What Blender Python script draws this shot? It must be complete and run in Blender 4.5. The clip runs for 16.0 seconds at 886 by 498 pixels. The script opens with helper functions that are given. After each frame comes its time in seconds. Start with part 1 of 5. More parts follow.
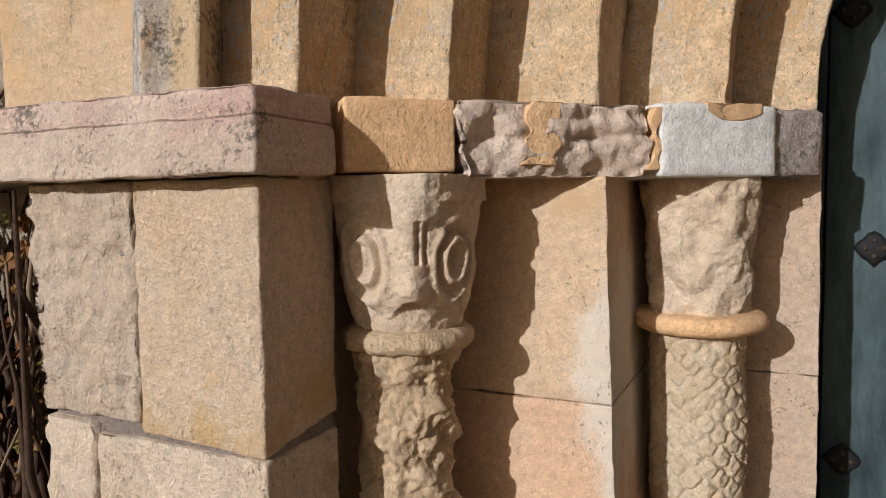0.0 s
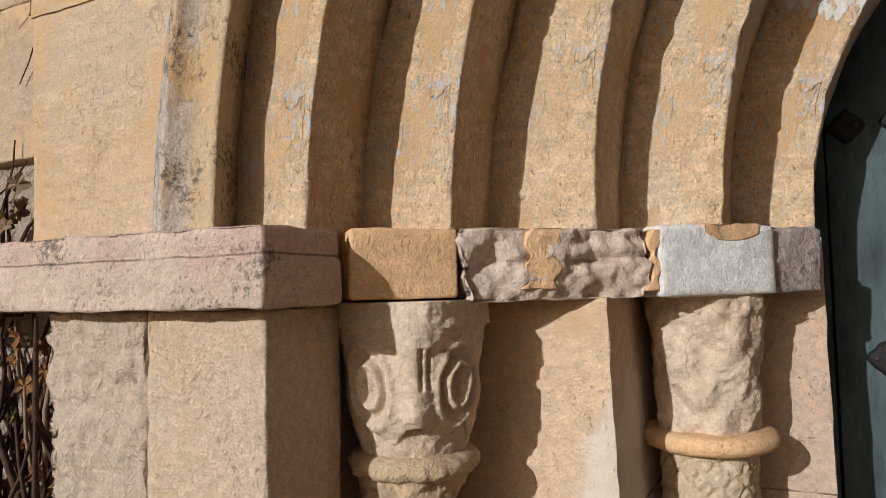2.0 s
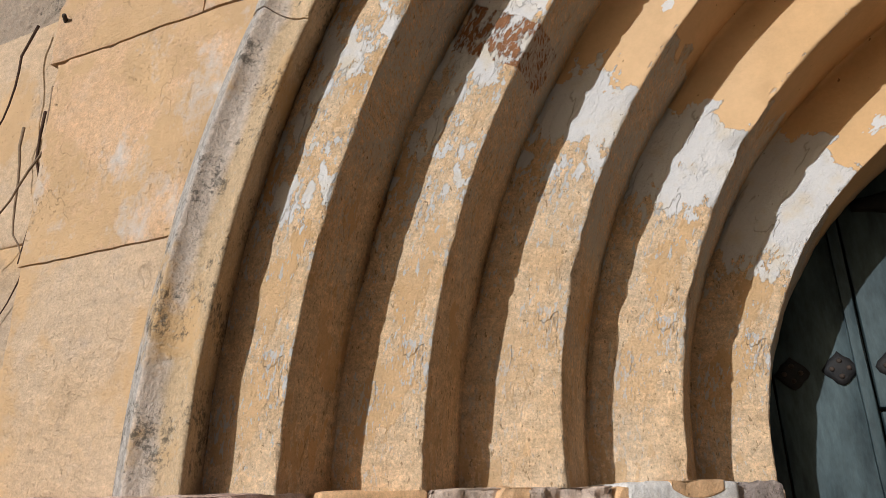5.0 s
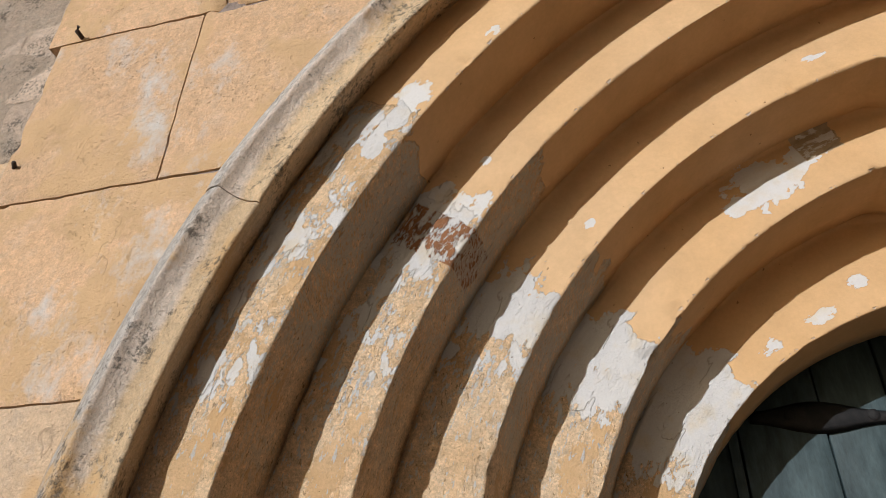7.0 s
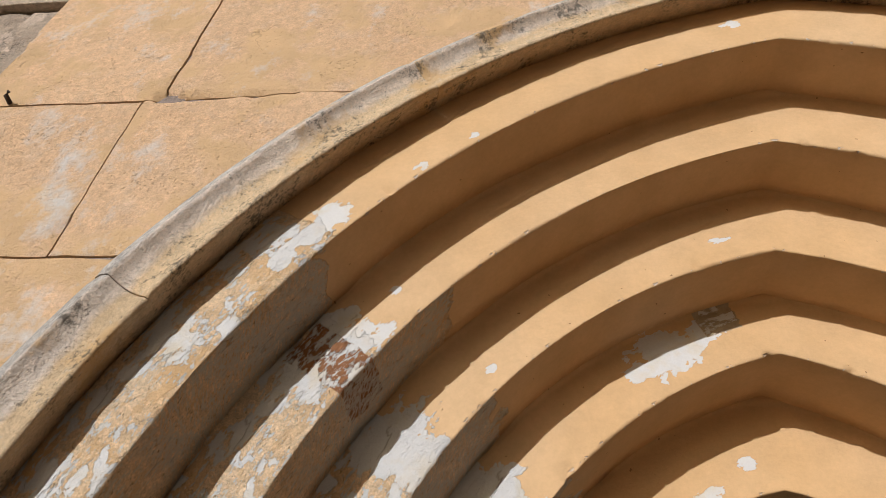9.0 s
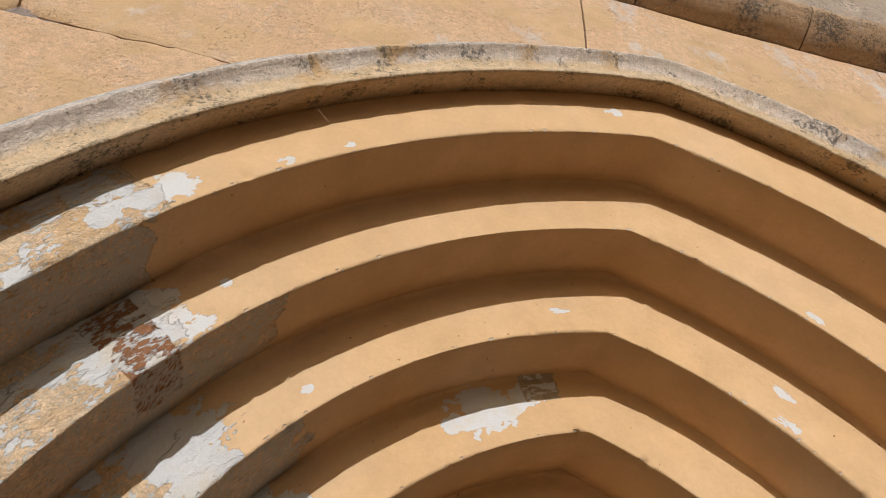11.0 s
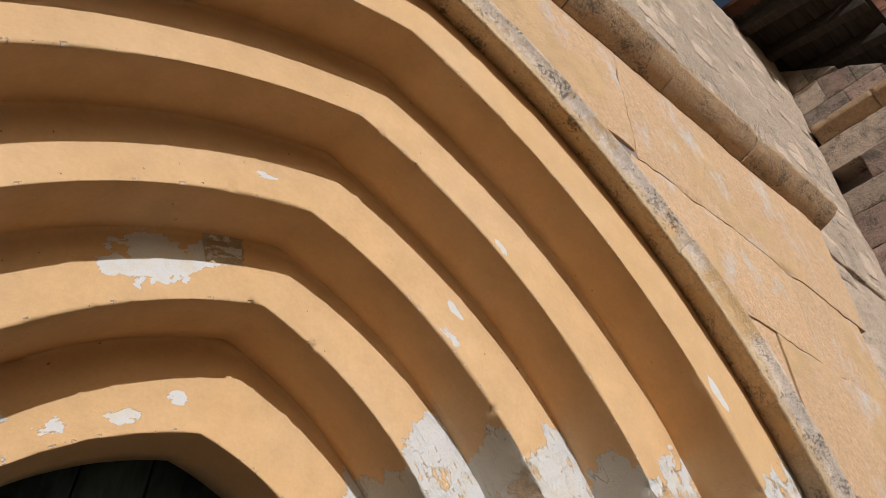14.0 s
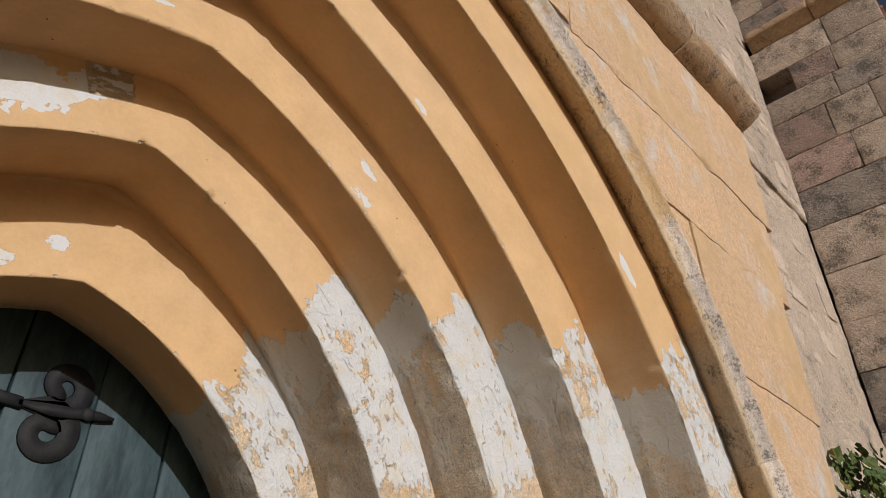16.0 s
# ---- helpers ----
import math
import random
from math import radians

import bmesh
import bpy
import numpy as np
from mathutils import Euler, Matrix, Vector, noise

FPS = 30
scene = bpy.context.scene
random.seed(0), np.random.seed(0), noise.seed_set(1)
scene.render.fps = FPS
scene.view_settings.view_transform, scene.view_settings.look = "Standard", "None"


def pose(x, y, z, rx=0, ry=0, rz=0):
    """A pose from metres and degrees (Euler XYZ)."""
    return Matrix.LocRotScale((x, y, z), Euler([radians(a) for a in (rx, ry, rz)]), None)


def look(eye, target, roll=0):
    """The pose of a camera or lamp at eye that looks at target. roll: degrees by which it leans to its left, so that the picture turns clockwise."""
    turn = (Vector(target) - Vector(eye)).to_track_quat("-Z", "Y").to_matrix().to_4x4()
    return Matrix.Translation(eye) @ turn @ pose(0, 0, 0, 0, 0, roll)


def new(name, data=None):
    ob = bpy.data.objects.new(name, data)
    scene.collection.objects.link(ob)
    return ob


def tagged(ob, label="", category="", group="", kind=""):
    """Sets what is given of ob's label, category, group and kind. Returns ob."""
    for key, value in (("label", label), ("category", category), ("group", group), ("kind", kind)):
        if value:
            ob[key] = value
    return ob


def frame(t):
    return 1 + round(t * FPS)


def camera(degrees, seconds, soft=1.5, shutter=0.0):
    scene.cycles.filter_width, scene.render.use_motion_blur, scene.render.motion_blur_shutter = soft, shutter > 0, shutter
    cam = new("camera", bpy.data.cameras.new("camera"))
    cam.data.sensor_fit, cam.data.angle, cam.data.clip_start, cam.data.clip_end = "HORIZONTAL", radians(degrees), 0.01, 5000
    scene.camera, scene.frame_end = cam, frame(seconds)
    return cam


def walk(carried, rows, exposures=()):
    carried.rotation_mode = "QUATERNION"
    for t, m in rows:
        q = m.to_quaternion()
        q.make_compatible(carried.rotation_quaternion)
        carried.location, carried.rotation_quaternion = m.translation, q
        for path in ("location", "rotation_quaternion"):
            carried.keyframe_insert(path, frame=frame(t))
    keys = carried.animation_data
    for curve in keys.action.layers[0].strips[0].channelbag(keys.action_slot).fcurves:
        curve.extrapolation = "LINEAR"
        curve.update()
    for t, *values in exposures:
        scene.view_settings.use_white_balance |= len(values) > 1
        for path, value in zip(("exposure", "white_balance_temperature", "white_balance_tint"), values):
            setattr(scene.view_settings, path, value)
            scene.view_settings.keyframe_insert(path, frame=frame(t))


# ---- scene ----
PATH = [
    # seconds, x, y, z, yaw, pitch, roll
    (0, -0.833, -1.004, 1.759, 25.68, -4.16, 0.76), (0.5, -0.818, -1.005, 1.775, 26.58, -1.97, 1.15),
    (1, -0.802, -1.011, 1.796, 26.83, -0.23, 1.38), (1.5, -0.791, -1.019, 1.814, 26.73, 1.28, 1.67),
    (2, -0.786, -1.022, 1.829, 27.35, 3.11, 1.37), (2.5, -0.787, -1.023, 1.850, 27.37, 5.00, 1.39),
    (3, -0.788, -1.036, 1.878, 27.15, 8.94, 1.86), (3.2, -0.793, -1.045, 1.884, 26.52, 10.10, 1.75),
    (5.3, -0.773, -1.111, 1.932, 22.67, 21.70, 1.54), (5.5, -0.767, -1.122, 1.939, 21.55, 23.01, 1.68),
    (6, -0.763, -1.145, 1.955, 19.34, 25.40, 1.05), (6.5, -0.765, -1.173, 1.961, 17.52, 28.85, 0.47),
    (7, -0.766, -1.179, 1.969, 15.68, 32.45, -1.04), (7.5, -0.764, -1.181, 1.979, 13.79, 34.69, -1.03),
    (8, -0.736, -1.171, 1.990, 11.24, 37.26, -1.70), (8.2, -0.719, -1.171, 1.990, 10.64, 38.90, -2.69),
    (10.3, -0.702, -1.100, 2.043, -6.84, 46.13, -5.60), (10.5, -0.704, -1.093, 2.044, -9.24, 46.92, -5.53),
    (11, -0.715, -1.075, 2.040, -12.68, 47.33, -5.45), (11.5, -0.706, -1.065, 2.035, -17.72, 47.33, -5.53),
    (12, -0.691, -1.040, 2.044, -22.76, 46.42, -4.39), (12.5, -0.668, -1.014, 2.046, -27.29, 45.00, -3.58),
    (13, -0.648, -0.985, 2.051, -30.84, 43.68, -3.17), (13.5, -0.625, -0.963, 2.058, -35.59, 42.58, -2.22),
    (14, -0.614, -0.954, 2.052, -39.47, 41.31, -0.93), (14.5, -0.603, -0.948, 2.044, -42.35, 38.58, -0.18),
    (15, -0.578, -0.932, 2.029, -45.10, 37.15, -0.11), (15.5, -0.522, -0.907, 2.020, -45.80, 35.90, -0.46),
    (16, -0.478, -0.869, 2.016, -46.15, 33.46, -0.05)]
cam = camera(64.69, 16.0, soft=0.6)
walk(cam, [(r[0], pose(r[1], r[2], r[3], 90 + r[5], r[6], r[4])) for r in PATH], exposures=[(0, 0.0), (10, -0.02), (14, -0.06), (16, -0.13)])

# ---------------------------------------------------------------- light
SUN_AZ, SUN_EL = 16.9, 18.8   # degrees to the left of straight on to the front, and above the horizon
world = bpy.data.worlds.new("sky")
scene.world = world
world.use_nodes = True
wn = world.node_tree
sky = wn.nodes.new("ShaderNodeTexSky")
sky.sky_type, sky.sun_disc = "NISHITA", False
sky.dust_density = 6.0
sky.sun_elevation, sky.sun_rotation = radians(SUN_EL), radians(180 + SUN_AZ)
wn.links.new(sky.outputs[0], wn.nodes["Background"].inputs[0])
wn.nodes["Background"].inputs[1].default_value = 0.040
to_sun = Vector((-math.sin(radians(SUN_AZ)) * math.cos(radians(SUN_EL)), -math.cos(radians(SUN_AZ)) * math.cos(radians(SUN_EL)), math.sin(radians(SUN_EL))))
sun = new("sun", bpy.data.lights.new("sun", "SUN"))
sun.data.energy, sun.data.angle, sun.data.color = 3.2, radians(0.6), (0.99, 0.99, 0.99)
sun.matrix_world = look(to_sun * 20, (0, 0, 0))


# ---------------------------------------------------------------- node helpers
class Shade:
    """A small builder for node materials."""

    def __init__(self, name, rough=0.88):
        self.mat = bpy.data.materials.new(name)
        self.mat.use_nodes = True
        self.t = self.mat.node_tree
        self.bsdf = self.t.nodes["Principled BSDF"]
        self.bsdf.inputs["Roughness"].default_value = rough
        self.bsdf.inputs["Specular IOR Level"].default_value = 0.25
        tc = self.t.nodes.new("ShaderNodeTexCoord")
        self.obj, self.uv = tc.outputs["Object"], tc.outputs["UV"]
        self.rand = self.t.nodes.new("ShaderNodeObjectInfo").outputs["Random"]

    def put(self, socket, v):
        if isinstance(v, bpy.types.NodeSocket):
            self.t.links.new(v, socket)
        elif isinstance(v, (tuple, list)):
            socket.default_value = (*v, 1) if len(v) == 3 and len(socket.default_value) == 4 else v
        else:
            socket.default_value = v

    def m(self, op, a, b=0.0, c=0.0, clamp=False):
        n = self.t.nodes.new("ShaderNodeMath")
        n.operation, n.use_clamp = op, clamp
        for s, v in zip(n.inputs, (a, b, c)):
            self.put(s, v)
        return n.outputs[0]

    def noise(self, vec, scale, detail=5, rough=0.55, dist=0.0):
        n = self.t.nodes.new("ShaderNodeTexNoise")
        self.put(n.inputs["Vector"], vec)
        for k, v in (("Scale", scale), ("Detail", detail), ("Roughness", rough), ("Distortion", dist)):
            n.inputs[k].default_value = v
        return n.outputs[0]

    def voronoi(self, vec, scale, feature="F1"):
        n = self.t.nodes.new("ShaderNodeTexVoronoi")
        n.feature = feature
        self.put(n.inputs["Vector"], vec)
        n.inputs["Scale"].default_value = scale
        return n.outputs["Distance"]

    def scaled(self, vec, s, shift=(0, 0, 0)):
        n = self.t.nodes.new("ShaderNodeMapping")
        self.put(n.inputs["Vector"], vec)
        n.inputs["Scale"].default_value, n.inputs["Location"].default_value = s, shift
        return n.outputs[0]

    def turned(self, vec, degrees):
        n = self.t.nodes.new("ShaderNodeMapping")
        self.put(n.inputs["Vector"], vec)
        n.inputs["Rotation"].default_value = (0, 0, radians(degrees))
        return n.outputs[0]

    def step(self, v, lo, hi, a=0.0, b=1.0):
        n = self.t.nodes.new("ShaderNodeMapRange")
        for s, x in zip(n.inputs, (v, lo, hi, a, b)):
            self.put(s, x)
        return n.outputs[0]

    def mix(self, fac, a, b, kind="MIX"):
        n = self.t.nodes.new("ShaderNodeMix")
        n.data_type, n.blend_type = "RGBA", kind
        self.put(n.inputs[0], fac)
        self.put(n.inputs[6], a)
        self.put(n.inputs[7], b)
        return n.outputs[2]

    def mixf(self, fac, a, b):
        n = self.t.nodes.new("ShaderNodeMix")
        self.put(n.inputs[0], fac)
        self.put(n.inputs[2], a)
        self.put(n.inputs[3], b)
        return n.outputs[0]

    def vary(self, col, fac, lo, hi):
        """Colour times a value from lo to hi."""
        v = self.step(fac, 0.3, 0.7, lo, hi)
        n = self.t.nodes.new("ShaderNodeCombineColor")
        for s in n.inputs:
            self.put(s, v)
        return self.mix(1.0, col, n.outputs[0], "MULTIPLY")

    def done(self, col, height=None, strength=1.0):
        self.put(self.bsdf.inputs["Base Color"], col)
        if height is not None:
            b = self.t.nodes.new("ShaderNodeBump")
            b.inputs["Strength"].default_value, b.inputs["Distance"].default_value = strength, 1.0
            self.put(b.inputs["Height"], height)
            self.t.links.new(b.outputs[0], self.bsdf.inputs["Normal"])
        return self.mat


OCHRE, OCHRE2 = (0.638, 0.436, 0.255), (0.623, 0.404, 0.212)
TAN, TAN2 = (0.77, 0.60, 0.425), (0.76, 0.54, 0.335)
WHITE, GREY = (0.63, 0.63, 0.64), (0.57, 0.495, 0.39)


def arch_material(name, left, right, left_in, right_in, white_l, white_r, solid, blobs, solid_r=None, brick=None, brick_col=(0.36, 0.17, 0.085)):
    """Ochre lime paint over white limewash over stone. u runs along the arch, v across it: front above 0, soffit below.
    left/right: where the paint ends on the front; *_in the same on the soffit; white_*: how far the bare limewash goes;
    solid: how whole the limewash still is; blobs: flaked spots (u, v, ru, rv)."""
    s = Shade(name)
    sep = s.t.nodes.new("ShaderNodeSeparateXYZ")
    s.put(sep.inputs[0], s.uv)
    u, v = sep.outputs[0], sep.outputs[1]
    front = s.m("GREATER_THAN", v, 0.0)
    nb = s.m("SUBTRACT", s.noise(s.uv, 5.5, 7, 0.62), 0.5)
    nf = s.m("SUBTRACT", s.noise(s.scaled(s.uv, (0.7, 1.3, 1)), 26, 6, 0.6), 0.5)
    ns = s.m("SUBTRACT", s.noise(s.scaled(s.uv, (0.5, 1.2, 1), (3, 7, 0)), 80, 5, 0.65), 0.5)
    nm = s.m("SUBTRACT", s.noise(s.scaled(s.uv, (1, 1, 1), (4, 1, 0)), 15, 3, 0.5), 0.5)
    edge_l, edge_r = s.mixf(front, left_in, left), s.mixf(front, right_in, right)
    worn_d = s.m("MAXIMUM", s.m("SUBTRACT", edge_l, u), s.m("SUBTRACT", u, edge_r))
    worn_d = s.m("ADD", worn_d, s.m("ADD", s.m("MULTIPLY", nb, 0.42), s.m("MULTIPLY", nf, 0.10)))
    worn = s.step(worn_d, 0.0, 0.004)
    # bare limewash next to the paint's edge, breaking up further away
    wl, wr = s.mixf(front, left_in - 0.30, white_l), s.mixf(front, right_in + 0.30, white_r)
    zl = s.m("MINIMUM", s.m("SUBTRACT", u, wl), s.m("SUBTRACT", s.m("ADD", edge_l, 0.25), u))
    zr = s.m("MINIMUM", s.m("SUBTRACT", wr, u), s.m("SUBTRACT", u, s.m("SUBTRACT", edge_r, 0.25)))
    solid = s.mixf(front, s.mixf(s.m("GREATER_THAN", u, 0.5 * (left + right)), 0.38, 0.80), s.mixf(s.m("GREATER_THAN", u, 0.5 * (left + right)), solid, solid_r if solid_r else solid))
    zone = s.m("MINIMUM", s.m("MAXIMUM", zl, zr), 0.28)
    wv = s.m("ADD", s.m("MULTIPLY", zone, s.m("MULTIPLY", solid, 1.9)), s.m("ADD", s.m("MULTIPLY", nb, 1.25), s.m("MULTIPLY", nf, 0.7)))
    wv = s.m("ADD", wv, s.m("SUBTRACT", s.m("MULTIPLY", ns, 0.35), s.m("SUBTRACT", 0.52, s.m("MULTIPLY", solid, 0.44))))
    limewash = s.m("MULTIPLY", s.step(wv, 0.0, 0.012), worn)
    flakes = s.m("MULTIPLY", s.m("MULTIPLY", s.step(s.m("ADD", ns, s.m("MULTIPLY", nb, 0.7)), 0.078, 0.088), worn), s.step(zone, -0.75, -0.15))
    # scraped streaks across the soffit, chips along the arris, large rests of paint
    sc = s.noise(s.scaled(s.turned(s.uv, 28), (1.0, 0.30, 1), (1, 4, 0)), 130, 4, 0.65)
    scrape = s.m("MULTIPLY", s.step(s.m("ADD", sc, s.m("MULTIPLY", nb, 0.5)), 0.47, 0.50), s.m("SUBTRACT", 1.0, front))
    scrape = s.m("MULTIPLY", s.m("MULTIPLY", scrape, worn), s.step(s.m("SUBTRACT", u, left_in - 0.62), 0.0, 0.12))
    scrape = s.m("MULTIPLY", scrape, s.step(u, right_in + 0.2, right_in + 0.35, 0.7, 0.12))
    flakes = s.m("MAXIMUM", flakes, scrape)
    arris = s.m("MULTIPLY", s.step(s.m("ABSOLUTE", v), 0.006, 0.011, 1.0, 0.0), s.step(s.noise(s.uv, 38, 3, 0.6), 0.60, 0.63))
    flakes = s.m("MAXIMUM", flakes, s.m("MULTIPLY", arris, 0.55))
    rest = s.m("MULTIPLY", s.step(s.m("ADD", s.m("MULTIPLY", s.m("SUBTRACT", s.noise(s.scaled(s.uv, (0.7, 1.2, 1), (9, 2, 0)), 7.5, 6, 0.6), 0.5), -1.0), s.m("MULTIPLY", nf, 0.3)), 0.03, 0.045), worn)
    rest = s.m("MULTIPLY", rest, s.step(u, right_in + 0.3, right_in + 0.5, 1.0, 0.15))
    # flaked spots in the sound paint
    spot = None
    for bu, bv, ru, rv in blobs:
        a = s.m("DIVIDE", s.m("ADD", s.m("SUBTRACT", u, bu), s.m("MULTIPLY", nf, 0.05)), ru)
        b = s.m("DIVIDE", s.m("SUBTRACT", v, bv), rv)
        d = s.m("SUBTRACT", 1.0, s.m("ADD", s.m("MULTIPLY", a, a), s.m("MULTIPLY", b, b)))
        rag = 1.0 if ru < 0.06 else 0.3
        k = s.m("ADD", d, s.m("ADD", s.m("MULTIPLY", nm, 4.0), s.m("ADD", s.m("MULTIPLY", nf, 5.5 * rag), s.m("MULTIPLY", ns, 2.5 * rag))))
        spot = k if spot is None else s.m("MAXIMUM", spot, k)
    if spot is not None:
        spot = s.step(spot, 0.18, 0.21)
        limewash = s.m("MAXIMUM", limewash, spot)
    big, mid, fine = s.noise(s.obj, 1.7, 3), s.noise(s.obj, 9, 5), s.noise(s.obj, 160, 4, 0.7)
    ochre = s.vary(s.vary(s.mix(s.step(big, 0.35, 0.65), OCHRE, OCHRE2), mid, 0.92, 1.06), s.noise(s.obj, 70, 4, 0.7), 0.95, 1.04)
    stone = s.mix(s.step(s.noise(s.obj, 5, 6, 0.6), 0.38, 0.62), TAN, TAN2)
    greyed = s.m("MULTIPLY", s.step(u, right_in + 0.12, right_in + 0.3), s.mixf(front, 0.8, 0.15))
    stone = s.mix(greyed, stone, GREY)
    stone = s.vary(s.vary(stone, fine, 0.74, 1.24), s.noise(s.obj, 30, 7, 0.72), 0.78, 1.20)
    stone = s.vary(stone, s.noise(s.obj, 420, 2, 0.6), 0.88, 1.12)
    stone = s.vary(stone, s.noise(s.scaled(s.uv, (1, 0.25, 1)), 60, 5, 0.7), 0.84, 1.10)
    stone = s.mix(s.m("MULTIPLY", s.step(s.noise(s.scaled(s.obj, (1, 1, 0.5)), 90, 3, 0.7), 0.62, 0.67), 0.7), stone, (0.22, 0.14, 0.07))
    # short pale strokes left by the scraper, in two slants
    stroke = s.step(s.noise(s.scaled(s.turned(s.uv, 38), (0.22, 1.5, 1), (6, 2, 0)), 85, 3, 0.6), 0.63, 0.67)
    stroke = s.m("MAXIMUM", stroke, s.step(s.noise(s.scaled(s.turned(s.uv, -32), (0.22, 1.5, 1), (1, 8, 0)), 75, 3, 0.6), 0.64, 0.68))
    stroke = s.m("MULTIPLY", stroke, s.step(s.noise(s.scaled(s.uv, (1, 1, 1), (7, 7, 0)), 6, 4, 0.6), 0.44, 0.56))
    stone = s.mix(s.m("MULTIPLY", stroke, 0.55), stone, (0.70, 0.62, 0.50))
    col = s.mix(s.m("MULTIPLY", rest, s.step(s.noise(s.obj, 3, 3), 0.35, 0.65, 0.25, 0.9)), s.mix(worn, ochre, stone), s.vary((0.68, 0.445, 0.235), mid, 0.90, 1.08))
    if brick:
        bu, bv, ru, rv = brick
        a, b = s.m("DIVIDE", s.m("SUBTRACT", u, bu), ru), s.m("DIVIDE", s.m("SUBTRACT", v, bv), rv)
        bm_ = s.step(s.m("ADD", s.m("SUBTRACT", 1.0, s.m("MAXIMUM", s.m("ABSOLUTE", a), s.m("ABSOLUTE", b))), s.m("MULTIPLY", nf, 0.5)), 0.0, 0.05)
        col = s.mix(bm_, col, s.vary(brick_col, s.noise(s.obj, 30, 4), 0.75, 1.15))
        limewash = s.m("MULTIPLY", limewash, s.m("SUBTRACT", 1.0, s.m("MULTIPLY", bm_, s.step(nf, 0.0, 0.05, 1.0, 0.0))))
    white = s.vary(s.mix(s.step(s.noise(s.obj, 14, 5), 0.5, 0.75), s.mix(front, (0.60, 0.57, 0.51), WHITE), (0.62, 0.56, 0.47)), fine, 0.95, 1.03)
    col = s.mix(s.m("MAXIMUM", limewash, flakes), col, white)
    # thin cracks in the worn stretches
    vein = s.m("ABSOLUTE", s.m("SUBTRACT", s.noise(s.scaled(s.uv, (0.55, 1.5, 1), (2, 5, 0)), 4.5, 4, 0.55), 0.5))
    crack = s.m("MULTIPLY", s.m("MULTIPLY", s.step(vein, 0.002, 0.006, 1.0, 0.0), worn), s.step(nb, 0.03, 0.06))
    col = s.mix(s.m("MULTIPLY", crack, 0.3), col, (0.17, 0.10, 0.05))
    # small dark nicks
    nick = s.step(s.noise(s.obj, 55, 2, 0.4), 0.775, 0.79)
    col = s.mix(s.m("MULTIPLY", nick, 0.7), col, (0.17, 0.085, 0.03))
    h = s.m("MULTIPLY", s.m("SUBTRACT", 1.0, worn), 0.0032)
    h = s.m("ADD", h, s.m("MULTIPLY", s.m("MAXIMUM", limewash, flakes), 0.0009))
    h = s.m("ADD", h, s.m("MULTIPLY", rest, 0.0014))
    if spot is not None:
        h = s.m("SUBTRACT", h, s.m("MULTIPLY", spot, 0.0022))
    rough_h = s.m("ADD", s.m("MULTIPLY", fine, 0.0052), s.m("ADD", s.m("MULTIPLY", s.noise(s.scaled(s.uv, (0.6, 1, 1)), 75, 6, 0.75), 0.0085), s.m("MULTIPLY", s.noise(s.obj, 24, 5), 0.010)))
    h = s.m("ADD", h, s.m("MULTIPLY", rough_h, s.step(s.m("SUBTRACT", worn, s.m("MULTIPLY", limewash, 0.6)), 0.0, 1.0, 0.16, 1.0)))
    h = s.m("SUBTRACT", h, s.m("MULTIPLY", s.m("ADD", nick, crack), 0.003))
    h = s.m("ADD", s.m("SUBTRACT", h, s.m("MULTIPLY", arris, 0.004)), s.m("MULTIPLY", s.m("MULTIPLY", stroke, worn), 0.0012))
    return s.done(col, h)


